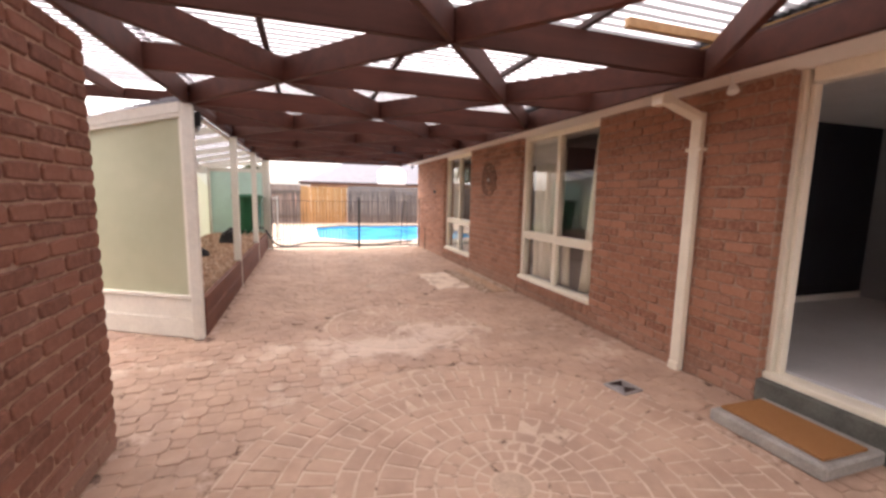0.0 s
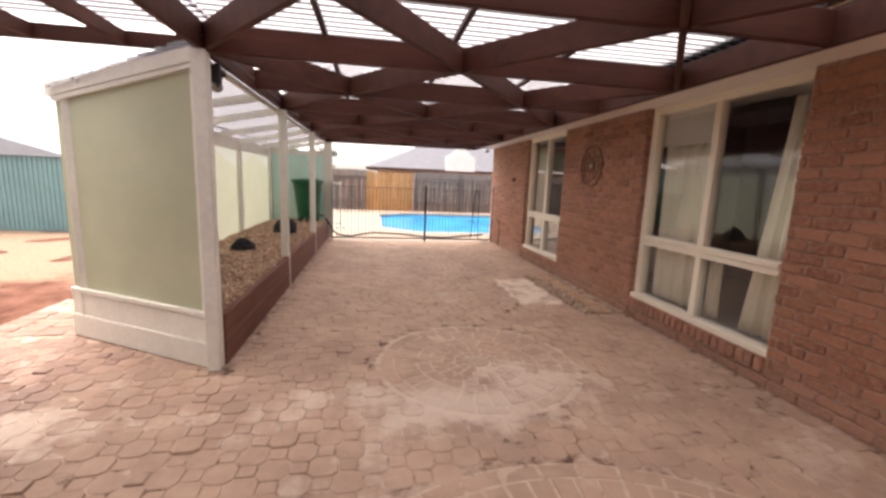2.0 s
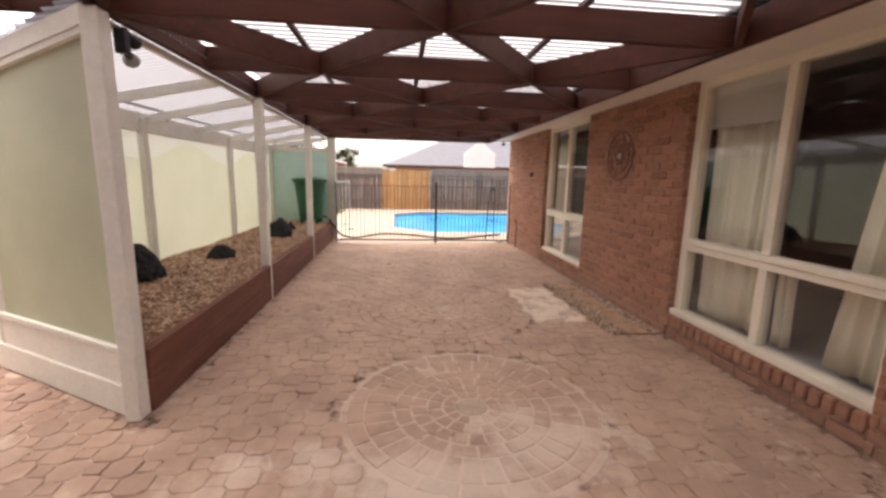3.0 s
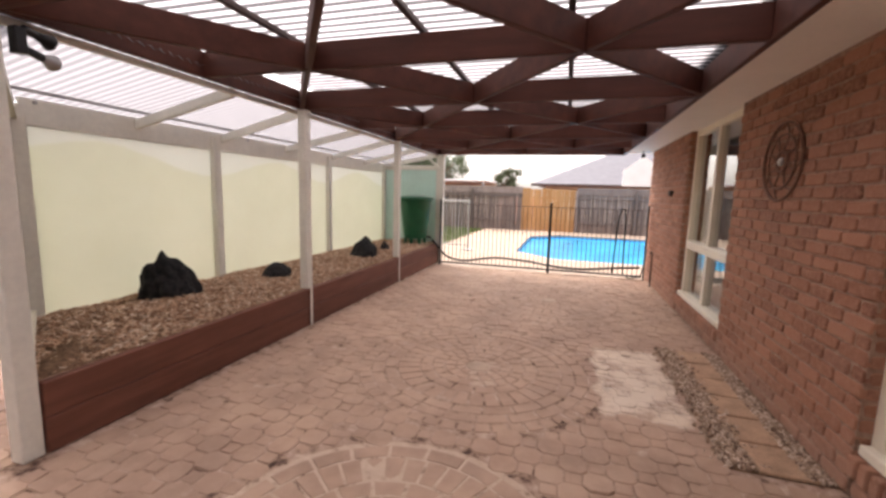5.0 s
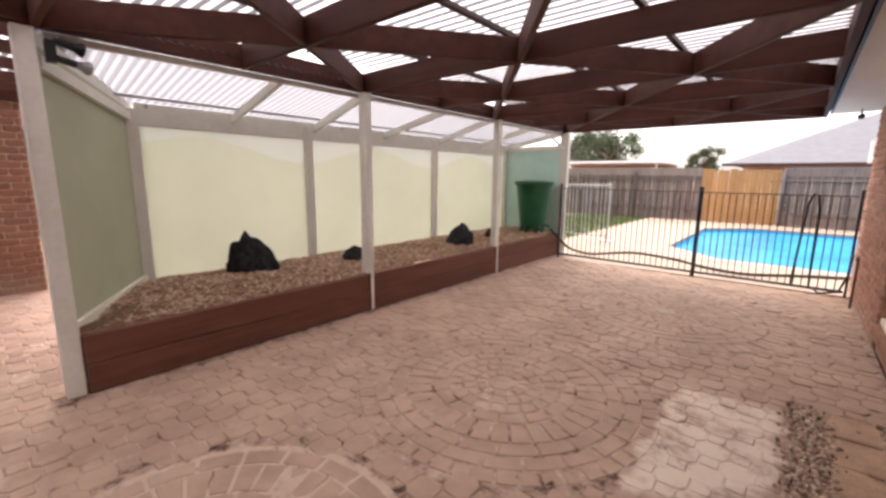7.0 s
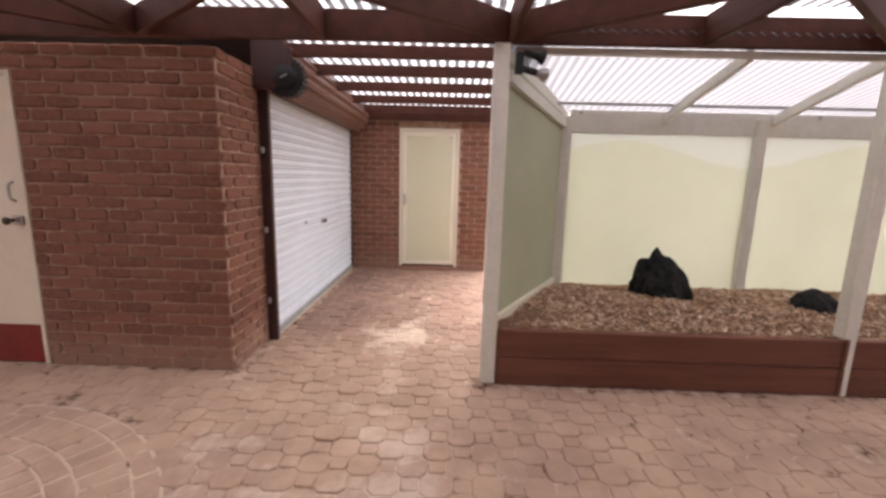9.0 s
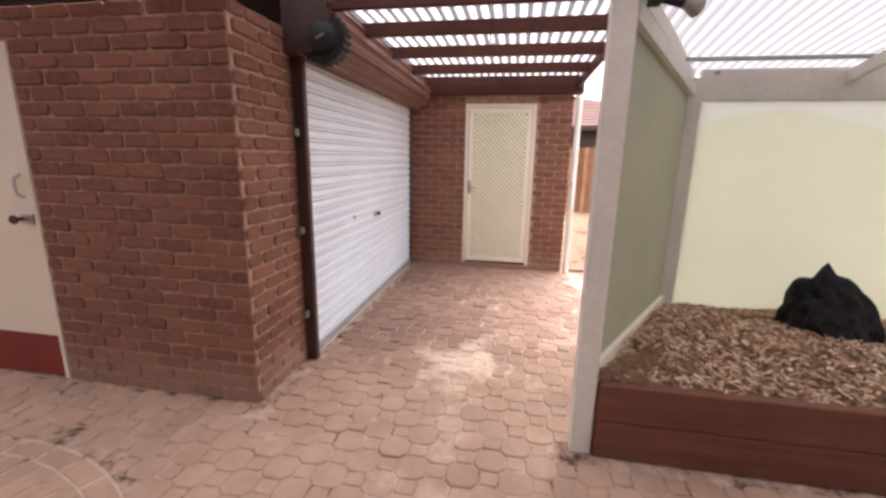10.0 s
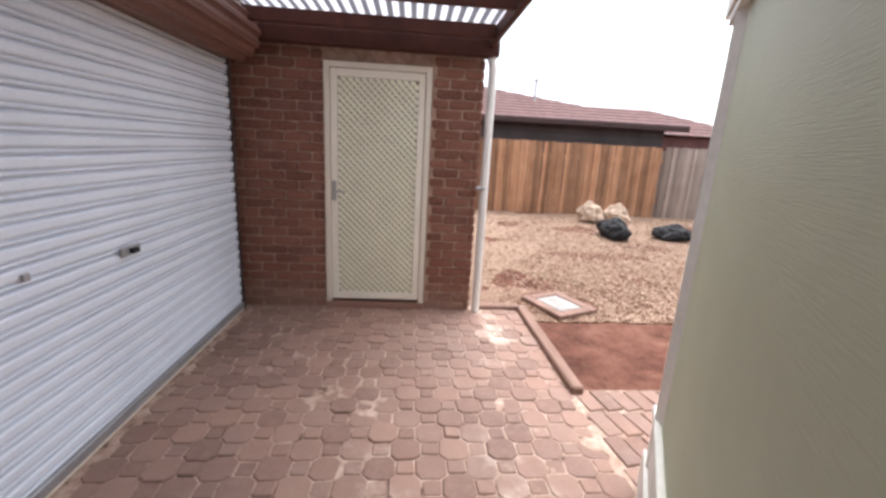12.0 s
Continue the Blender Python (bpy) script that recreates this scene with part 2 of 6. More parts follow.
MESHC = plain("screen_mesh", (0.88, 0.85, 0.64), 0.5, 0.06, 8, 60)
TERRA = plain("stepping_stone_clay", (0.48, 0.315, 0.205), 0.85, 0.25, 6, 60, 0.4)
COPING = plain("cream_coping", (0.33, 0.25, 0.19), 0.8, 0.15, 3, 40, 0.3)
POOLLIN = plain("pool_liner", (0.03, 0.30, 0.62), 0.4, 0.12, 2, 30)
TANSTONE = plain("tan_stone", (0.50, 0.37, 0.275), 0.85, 0.2, 8, 60, 0.3)
SHEDROOF = plain("grey_sheet_steel", (0.33, 0.35, 0.39), 0.5, 0.08, 2, 30)
TEAL = plain("teal_steel", (0.19, 0.33, 0.345), 0.5, 0.1, 2, 30)
AQUA = plain("aqua_sheet", (0.56, 0.78, 0.71), 0.5, 0.08, 2, 30)
RUST = plain("wrought_iron", (0.085, 0.055, 0.04), 0.7, 0.3, 20, 80, 0.3)
LOGPALE = plain("pale_sandstone", (0.52, 0.39, 0.285), 0.9, 0.3, 6, 30, 0.4)
ORNAMENT = plain("rusted_iron", (0.23, 0.125, 0.085), 0.8, 0.3, 20, 80, 0.3)
PINKCONC = plain("stained_concrete", (0.27, 0.165, 0.125), 0.9, 0.25, 6, 50, 0.4)
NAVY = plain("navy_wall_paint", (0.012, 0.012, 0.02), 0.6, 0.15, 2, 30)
GREYW = plain("grey_wall_paint", (0.30, 0.31, 0.33), 0.6, 0.06, 2, 30)
DIMW = plain("room_wall_paint", (0.34, 0.33, 0.33), 0.7, 0.08, 2, 30)
TILEF = plain("pale_floor_tile", (0.70, 0.69, 0.69), 0.25, 0.06, 2, 30, 0.02)
RENDERB = plain("cream_render", (0.60, 0.52, 0.42), 0.9, 0.1, 2, 40)
GREYROOF = plain("grey_roof_tile", (0.11, 0.11, 0.13), 0.7, 0.15, 3, 20, 0.3)
WEATHER = plain("weatherboard", (0.075, 0.065, 0.062), 0.8, 0.25, 2, 20, 0.2)
WHITEROOF = plain("white_sheet_steel", (0.74, 0.74, 0.74), 0.5, 0.06, 2, 30)


def red_tile_mat():
    m = Mat("red_roof_tile", 0.8)
    m.col(m.ramp(m.noise(3, 6, 0.7), [(0.3, (0.10, 0.045, 0.04)), (0.7, (0.19, 0.092, 0.08))]))
    m.bump(m.noise(25), 0.4, 0.01)
    return m.m


REDTILE = red_tile_mat()
# the cream inner door, darkened so the gaps in the mesh look shaded
SCREENBACK = plain("shaded_door_paint", (0.36, 0.33, 0.215), 0.6, 0.06, 4, 40)


def sheet_green():
    """Fibre sheet with a fine horizontal grain, faintly mottled."""
    m = Mat("green_fibre_sheet", 0.6, 0, 0.35)
    f = m.noise(1.4, 5, 0.6)
    m.col(m.ramp(f, [(0.3, (0.40, 0.42, 0.29)), (0.7, (0.48, 0.50, 0.355))]))
    g = m.noise(1.0, 4, 0.6, stretch=(12, 12, 320))
    m.bump(g, 0.45, 0.004)
    return m.m


def sheet_lime():
    """Fibreglass sheet that passes some daylight."""
    m = Mat("lime_fibreglass", 0.5, 0, 0.35)
    f = m.noise(1.1, 5, 0.6)
    c = m.ramp(f, [(0.3, (0.735, 0.755, 0.655)), (0.7, (0.80, 0.82, 0.725))])
    # a paler bluish band along the top, with a wavy lower edge
    sep = m.n("ShaderNodeSeparateXYZ")
    m.put(sep.inputs[0], m.pos)
    line = m.math("ADD", 1.78, m.math("MULTIPLY", m.math("COSINE", m.math("MULTIPLY", m.math("SUBTRACT", sep.outputs[1], 6.1), 2.6)), 0.12))
    pale_band = m.step(m.math("SUBTRACT", m.math("ADD", sep.outputs[2], m.math("MULTIPLY", m.noise(4, 4), 0.05)), line), 0.0, 0.035)
    c = m.mix(m.math("MULTIPLY", pale_band, 0.5), c, (0.86, 0.89, 0.90, 1))
    m.col(c)
    tr = m.n("ShaderNodeBsdfTranslucent")
    m.put(tr.inputs["Color"], c)
    mx = m.n("ShaderNodeMixShader")
    mx.inputs[0].default_value = 0.5
    out = m.t.nodes["Material Output"]
    m.t.links.new(m.b.outputs[0], mx.inputs[1])
    m.t.links.new(tr.outputs[0], mx.inputs[2])
    m.t.links.new(mx.outputs[0], out.inputs["Surface"])
    m.bump(m.noise(60), 0.15, 0.003)
    return m.m


def clear_sheet(name, clear, c, pitch, grime_shade, valley_tint):
    """Corrugated plastic roofing: part clear, part milky, with shade painted into the valleys."""
    m = Mat(name, 0.4, 0, 0.4)
    dirt = m.noise(1.3, 5, 0.7)
    sep = m.n("ShaderNodeSeparateXYZ")
    m.put(sep.inputs[0], m.pos)
    wave = m.math("MULTIPLY", m.math("COSINE", m.math("MULTIPLY", sep.outputs[1], 2 * math.pi / pitch)), -1.0)
    # stripes of shade along the ribs, put into the tint
    valley_shade = m.math("MULTIPLY", m.step(m.math("ADD", wave, m.math("MULTIPLY", dirt, 0.8)), 0.10, 0.62), grime_shade)
    tint = m.ramp(dirt, [(0.3, tuple(x * 0.90 for x in c)), (0.65, c)])
    tint = m.mix(valley_shade, tint, tuple(x * valley_tint for x in c) + (1,))
    tr = m.n("ShaderNodeBsdfTranslucent")
    m.put(tr.inputs["Color"], tint)
    tp = m.n("ShaderNodeBsdfTransparent")
    m.put(tp.inputs["Color"], tint)
    gl = m.n("ShaderNodeBsdfDiffuse")
    m.put(gl.inputs["Color"], tint)
    a, b = m.n("ShaderNodeMixShader"), m.n("ShaderNodeMixShader")
    a.inputs[0].default_value, b.inputs[0].default_value = clear, 0.2
    m.t.links.new(tr.outputs[0], b.inputs[1])
    m.t.links.new(gl.outputs[0], b.inputs[2])
    m.t.links.new(b.outputs[0], a.inputs[1])
    m.t.links.new(tp.outputs[0], a.inputs[2])
    m.t.links.new(a.outputs[0], m.t.nodes["Material Output"].inputs["Surface"])
    return m.m


GREENSHEET, LIME = sheet_green(), sheet_lime()
POLY = clear_sheet("clear_corrugated", 0.10, (0.64, 0.62, 0.655), 0.095, 0.96, 0.11)
POLYW = clear_sheet("white_corrugated", 0.10, (0.29, 0.285, 0.305), 0.072, 0.94, 0.60)


def glass_mat():
    m = Mat("window_glass")
    tp = m.n("ShaderNodeBsdfTransparent")
    tp.inputs["Color"].default_value = (0.96, 0.97, 0.97, 1)
    gl = m.n("ShaderNodeBsdfGlossy")
    gl.inputs["Roughness"].default_value = 0.01
    lw = m.n("ShaderNodeLayerWeight")
    lw.inputs["Blend"].default_value = 0.5
    gloss = m.math("ADD", 0.065, m.math("MULTIPLY", m.math("POWER", lw.outputs["Facing"], 3.0), 0.7))
    mx = m.n("ShaderNodeMixShader")
    m.t.links.new(gloss, mx.inputs[0])
    m.t.links.new(tp.outputs[0], mx.inputs[1])
    m.t.links.new(gl.outputs[0], mx.inputs[2])
    m.t.links.new(mx.outputs[0], m.t.nodes["Material Output"].inputs["Surface"])
    return m.m


GLASS = glass_mat()


def water_mat():
    m = Mat("pool_water", 0.2, 0, 0.12)
    m.col(m.ramp(m.noise(0.8, 3), [(0.3, (0.008, 0.19, 0.40)), (0.7, (0.025, 0.32, 0.55))]))
    m.bump(m.noise(5, 3), 0.15, 0.03)
    return m.m


WATER = water_mat()


def cloth_mat():
    m = Mat("cream_curtain", 0.9, 0, 0.1)
    c = m.ramp(m.noise(3), [(0.3, (0.88, 0.82, 0.66)), (0.7, (0.93, 0.88, 0.74))])
    m.col(c)
    m.bump(m.noise(300), 0.3, 0.002)
    return m.m


CURTAIN = cloth_mat()


def mat_mat():
    m = Mat("coir", 0.95, 0, 0.1)
    m.col(m.ramp(m.noise(220, 3, 0.8), [(0.3, (0.22, 0.095, 0.035)), (0.7, (0.47, 0.235, 0.10))]))
    m.bump(m.noise(300, 3), 0.9, 0.006)
    return m.m


COIR = mat_mat()


def dirt_mat():
    m = Mat("yard_earth", 0.95, 0, 0.15)
    a = m.ramp(m.noise(2.2, 7, 0.75), [(0.32, (0.070, 0.027, 0.018)), (0.5, (0.160, 0.066, 0.044)), (0.7, (0.26, 0.135, 0.092))])
    straw = m.step(m.noise(40, 5, 0.8), 0.5, 0.72)
    m.col(m.mix(m.math("MULTIPLY", straw, 0.30), a, (0.44, 0.31, 0.22, 1)))
    m.bump(m.math("ADD", m.noise(14, 6, 0.8), m.noise(90, 3)), 0.8, 0.03)
    return m.m


def straw_mat():
    """Pale straw over red earth, which lies bare beside the paving."""
    m = Mat("straw_covered_earth", 0.95, 0, 0.15)
    a = m.ramp(m.noise(2.2, 7, 0.75), [(0.32, (0.085, 0.034, 0.023)), (0.5, (0.19, 0.082, 0.055)), (0.7, (0.29, 0.155, 0.108))])
    b = m.ramp(m.noise(26, 6, 0.8), [(0.32, (0.22, 0.14, 0.095)), (0.5, (0.36, 0.25, 0.175)), (0.7, (0.50, 0.38, 0.28))])
    sep = m.n("ShaderNodeSeparateXYZ")
    m.put(sep.inputs[0], m.pos)
    dx, dy = m.math("ADD", sep.outputs[0], 4.0), m.math("SUBTRACT", sep.outputs[1], 6.3)
    d = m.math("SQRT", m.math("ADD", m.math("MULTIPLY", dx, dx), m.math("MULTIPLY", dy, dy)))
    d = m.math("ADD", d, m.math("MULTIPLY", m.math("SUBTRACT", m.noise(1.4, 6, 0.75), 0.5), 2.4))
    m.col(m.mix(m.math("MULTIPLY", m.step(d, 1.1, 1.9), 0.9), a, b))
    m.bump(m.math("ADD", m.noise(14, 6, 0.8), m.noise(90, 3)), 0.8, 0.03)
    return m.m


def soil_mat():
    m = Mat("mulch_bed", 0.95, 0, 0.1)
    m.col(m.ramp(m.noise(30, 6, 0.8), [(0.35, (0.11, 0.064, 0.040)), (0.6, (0.34, 0.21, 0.13)), (0.75, (0.48, 0.33, 0.22))]))
    m.bump(m.noise(60, 5, 0.8), 1.0, 0.02)
    return m.m


def chip_mat():
    m = Mat("bark_chip", 0.9, 0, 0.15)
    r = m.rnd(True)
    m.col(m.ramp(r, [(0.0, (0.24, 0.135, 0.085)), (0.35, (0.48, 0.295, 0.19)), (0.75, (0.66, 0.47, 0.33)), (1.0, (0.80, 0.67, 0.53))]))
    m.bump(m.noise(120), 0.4, 0.004)
    return m.m


def chip_pale_mat():
    m = Mat("pale_chip", 0.9, 0, 0.15)
    r = m.rnd(True)
    m.col(m.ramp(r, [(0.0, (0.18, 0.095, 0.065)), (0.4, (0.35, 0.225, 0.155)), (1.0, (0.56, 0.42, 0.31))]))
    return m.m


def pebble_mat():
    m = Mat("pebble", 0.7, 0, 0.3)
    r = m.rnd(True)
    m.col(m.ramp(r, [(0.0, (0.18, 0.115, 0.08)), (0.5, (0.43, 0.31, 0.22)), (1.0, (0.68, 0.55, 0.44))]))
    return m.m


def grass_mat():
    m = Mat("lawn_blades", 0.8, 0, 0.2)
    m.col(m.ramp(m.rnd(True), [(0.0, (0.045, 0.085, 0.02)), (0.6, (0.085, 0.14, 0.035)), (1.0, (0.20, 0.21, 0.09))]))
    return m.m


def leaf_mat():
    m = Mat("leaf", 0.7, 0, 0.25)
    m.col(m.ramp(m.rnd(True), [(0.0, (0.026, 0.040, 0.018)), (0.6, (0.062, 0.085, 0.040)), (1.0, (0.12, 0.14, 0.08))]))
    return m.m


def rock_mat():
    m = Mat("black_rock", 0.8, 0, 0.3)
    m.col(m.ramp(m.noise(14, 6, 0.75), [(0.35, (0.006, 0.006, 0.007)), (0.7, (0.035, 0.033, 0.033))]))
    m.bump(m.noise(22, 6, 0.8), 1.0, 0.03)
    return m.m


STRAWSOIL = straw_mat()
DIRT, SOIL, CHIP, CHIPP, PEBBLE = dirt_mat(), soil_mat(), chip_mat(), chip_pale_mat(), pebble_mat()
GRASS, LEAF, ROCK = grass_mat(), leaf_mat(), rock_mat()
LAWN = plain("lawn_soil", (0.09, 0.105, 0.04), 0.9, 0.35, 3, 30, 0.5)
BARK = plain("tree_bark", (0.12, 0.085, 0.06), 0.9, 0.3, 5, 40, 0.5)

# ---- shape helpers ----
def link_mesh(name, bm, material, parent=None, label="", smooth=False):
    me = bpy.data.meshes.new(name)
    bmesh.ops.recalc_face_normals(bm, faces=bm.faces)
    bm.to_mesh(me)
    bm.free()
    me.materials.append(material)
    if smooth:
        me.shade_smooth()
    ob = new(name, me)
    if parent is not None:
        ob.parent = parent
    if label:
        ob["label"] = label
    return ob


def part(name, bm, material, parent, label="", smooth=False):
    return link_mesh(name, bm, material, parent, label, smooth)


def thing(name, label, category, at=(0, 0, 0), rz=0, group=""):
    ob = new(name)
    ob.empty_display_size = 0.1
    ob.matrix_world = pose(*at, 0, 0, rz)
    return tagged(ob, label, category, group)


def structure(name, bm, material, label="", smooth=False):
    ob = link_mesh(name, bm, material, None, label, smooth)
    ob["kind"] = "structure"
    return ob


def box(x0, y0, z0, x1, y1, z1, bevel=0.0, bm=None, seg=1):
    own = bmesh.new()
    bmesh.ops.create_cube(own, size=1)
    for v in own.verts:
        v.co = Vector(((x0 + x1) / 2 + v.co.x * (x1 - x0), (y0 + y1) / 2 + v.co.y * (y1 - y0), (z0 + z1) / 2 + v.co.z * (z1 - z0)))
    if bevel:
        bmesh.ops.bevel(own, geom=own.edges, offset=bevel, segments=seg, affect="EDGES", profile=0.5)
    return join(bm, own)


def join(bm, own):
    if bm is None:
        return own
    me = bpy.data.meshes.new("scratch")
    own.to_mesh(me)
    own.free()
    bm.from_mesh(me)
    bpy.data.meshes.remove(me)
    return bm


def turned(bm, m):
    bmesh.ops.transform(bm, matrix=m, verts=bm.verts)
    return bm


def bar(a, b, w, h, bevel=0.004, up=(0, 0, 1)):
    """A straight timber from a to b, w wide and h high, centred on the line."""
    a, b = Vector(a), Vector(b)
    d = b - a
    bm = box(-w / 2, -d.length / 2, -h / 2, w / 2, d.length / 2, h / 2, bevel)
    y = d.normalized()
    x = y.cross(Vector(up)).normalized()
    z = x.cross(y)
    m = Matrix(((x.x, y.x, z.x, 0), (x.y, y.y, z.y, 0), (x.z, y.z, z.z, 0), (0, 0, 0, 1)))
    return turned(bm, Matrix.Translation((a + b) / 2) @ m)


def tube(points, r, sides=8, bm=None, closed=False):
    bm = bm or bmesh.new()
    pts = [Vector(p) for p in points]
    rings = []
    n = len(pts)
    ref = None
    for i, p in enumerate(pts):
        if closed:
            d = pts[(i + 1) % n] - pts[i - 1]
        else:
            d = pts[min(i + 1, n - 1)] - pts[max(i - 1, 0)]
        d.normalize()
        if ref is None:
            ref = Vector((0, 0, 1)) if abs(d.z) < 0.9 else Vector((1, 0, 0))
        u = d.cross(ref).normalized()
        ref = u.cross(d)
        w = ref
        rr = r[i] if isinstance(r, (list, tuple)) else r
        rings.append([bm.verts.new(p + (u * math.cos(2 * math.pi * k / sides) + w * math.sin(2 * math.pi * k / sides)) * rr) for k in range(sides)])
    for i in range(n if closed else n - 1):
        a, b = rings[i], rings[(i + 1) % n]
        for k in range(sides):
            bm.faces.new((a[k], a[(k + 1) % sides], b[(k + 1) % sides], b[k]))
    if not closed:
        bm.faces.new(rings[0][::-1])
        bm.faces.new(rings[-1])
    return bm


def lathe(profile, seg=24, bm=None):
    bm = bm or bmesh.new()
    rings = []
    for r, z in profile:
        rings.append([bm.verts.new((r * math.cos(2 * math.pi * k / seg), r * math.sin(2 * math.pi * k / seg), z)) for k in range(seg)])
    for a, b in zip(rings, rings[1:]):
        for k in range(seg):
            bm.faces.new((a[k], a[(k + 1) % seg], b[(k + 1) % seg], b[k]))
    bm.faces.new(rings[0][::-1])
    bm.faces.new(rings[-1])
    return bm


def prism(outline, axis, a, b, bm=None):
    """A flat outline (pairs) pushed along an axis from a to b."""
    bm = bm or bmesh.new()
    def at(p, s):
        return {"x": (s, p[0], p[1]), "y": (p[0], s, p[1]), "z": (p[0], p[1], s)}[axis]
    lo = [bm.verts.new(at(p, a)) for p in outline]
    hi = [bm.verts.new(at(p, b)) for p in outline]
    n = len(outline)
    for i in range(n):
        bm.faces.new((lo[i], lo[(i + 1) % n], hi[(i + 1) % n], hi[i]))
    bm.faces.new(lo[::-1])
    bm.faces.new(hi)
    return bm


def joined(name, verts, faces, material, parent=None, kind="stuff"):
    me = bpy.data.meshes.new(name)
    me.from_pydata(verts, [], faces)
    me.materials.append(material)
    ob = new(name, me)
    if parent is not None:
        ob.parent = parent
    ob["kind"] = kind
    return ob


# ---- bricks ----
BL, BH, BD, JO = 0.228, 0.0735, 0.05, 0.0125


def brick_shape(seed, length):
    """A tumbled brick face: length along x, depth along -y outward to 0, height along z."""
    rng = random.Random(seed)
    hx, hz = length / 2, BH / 2
    c = 0.012
    out = [(-hx, -hz + c), (-hx + c * 1.3, -hz), (0, -hz), (hx - c * 1.3, -hz), (hx, -hz + c), (hx, hz - c), (hx - c * 1.3, hz), (0, hz), (-hx + c * 1.3, hz), (-hx, hz - c)]
    out = [(x + rng.uniform(-0.004, 0.004), z + rng.uniform(-0.004, 0.004)) for x, z in out]
    verts, n = [], len(out)
    for depth, s in ((0.0, 1.0), (BD - 0.007, 1.0), (BD, 0.0)):
        for x, z in out:
            ins = 0.007 if s == 0 else 0
            verts.append((x - math.copysign(min(ins, abs(x)), x), depth + (rng.uniform(-0.002, 0.002) if s == 0 else 0), z - math.copysign(min(ins, abs(z)), z)))
    faces = []
    for r in range(2):
        for k in range(n):
            a, b = r * n + k, r * n + (k + 1) % n
            faces.append((a, b, b + n, a + n))
    faces.append(tuple(range(2 * n, 3 * n)))
    return verts, faces


def brick_mesh(seed, length, material):
    v, f = brick_shape(seed, length)
    me = bpy.data.meshes.new("brick")
    me.from_pydata(v, [], [q[::-1] for q in f])
    me.materials.append(material)
    return me


FULL = [brick_shape(i, BL) for i in range(7)]
FULL_ME = [brick_mesh(i, BL, BRICK) for i in range(7)]
FULL_RED = [brick_mesh(i, BL, RED_BRICK) for i in range(7)]
HALF = [brick_shape(20 + i, 0.111) for i in range(4)]
HALF_ME = [brick_mesh(20 + i, 0.111, BRICK) for i in range(4)]
HALF_RED = [brick_mesh(20 + i, 0.111, RED_BRICK) for i in range(4)]


def lay_bricks(parent, origin, along, out, length, z0, z1, holes=(), seed=0, near=None, proud=0.011, red=False):
    """Stretcher bond on one face. near: the stretch (u0, u1) whose bricks are parts of their own; the others are joined."""
    rng = random.Random(seed)
    along, out, origin = Vector(along), Vector(out), Vector(origin)
    pitch, rise = BL + JO, BH + JO
    count = 0
    rest_v, rest_f = [], []
    turn = Matrix(((along.x, out.x, 0, 0), (along.y, out.y, 0, 0), (0, 0, 1, 0), (0, 0, 0, 1)))
    row = 0
    z = z0
    while z + BH <= z1 + 0.03:
        u = -pitch / 2 if row % 2 else 0.0
        while u < length - 0.02:
            a, b = max(u, 0), min(u + BL, length)
            u += pitch
            pieces = [(a, b)]
            for ha, hb, za, zb in holes:
                if z + BH > za and z < zb:
                    cut = []
                    for p, q in pieces:
                        if q <= ha or p >= hb:
                            cut.append((p, q))
                        else:
                            if p < ha - 0.03:
                                cut.append((p, ha - 0.004))
                            if q > hb + 0.03:
                                cut.append((hb + 0.004, q))
                    pieces = cut
            for p, q in pieces:
                w = q - p
                if w < 0.03:
                    continue
                full = w > 0.17
                k = rng.randrange(7 if full else 4)
                base = BL if full else 0.111
                depth = proud + rng.uniform(-0.0025, 0.0025) - BD
                place = Matrix.Translation(origin + along * ((p + q) / 2) + out * depth + Vector((0, 0, z + BH / 2 + rng.uniform(-0.0015, 0.0015))))
                m = place @ turn @ Matrix.Diagonal((w / base, 1, min(1, (z1 - z) / BH) if z + BH > z1 else 1, 1))
                mid = (p + q) / 2
                if (near is None or near[0] <= mid <= near[1]) and count < 300:
                    ob = new("brick", ((FULL_RED if red else FULL_ME) if full else (HALF_RED if red else HALF_ME))[k])
                    ob.matrix_world = m
                    ob.parent = parent
                    count += 1
                else:
                    v, f = FULL[k] if full else HALF[k]
                    o = len(rest_v)
                    rest_v += [tuple(m @ Vector(c)) for c in v]
                    rest_f += [tuple(o + i for i in q[::-1]) for q in f]
        z += rise
        row += 1
    if rest_v:
        joined("brick_courses", rest_v, rest_f, RED_BRICK_I if red else BRICK_I, parent)


# ---- ground ----
def flat(name, x0, y0, x1, y1, z, material, cells=0.5, bumps=0.0, label="", kind="structure", hole=None):
    nx, ny = max(1, round((x1 - x0) / cells)), max(1, round((y1 - y0) / cells))
    vs, fs = [], []
    for j in range(ny + 1):
        for i in range(nx + 1):
            x, y = x0 + (x1 - x0) * i / nx, y0 + (y1 - y0) * j / ny
            vs.append((x, y, z + (noise.noise((x * 1.3, y * 1.3, 0)) * bumps if bumps else 0)))
    for j in range(ny):
        for i in range(nx):
            a = j * (nx + 1) + i
            fs.append((a, a + 1, a + nx + 2, a + nx + 1))
    ob = joined(name, vs, fs, material, None, kind)
    if label:
        ob["label"] = label
    return ob


POOL = (0.1, 13.6, 7.2, 21.0)
gx, gy = (-700, POOL[0], POOL[2], 700), (-700, POOL[1], POOL[3], 700)
gv = [(x, y, -0.035) for y in gy for x in gx]
gf = [(j * 4 + i, j * 4 + i + 1, j * 4 + i + 5, j * 4 + i + 4) for j in range(3) for i in range(3) if (i, j) != (1, 1)]
ground = joined("ground", gv, gf, DIRT, None, "structure")
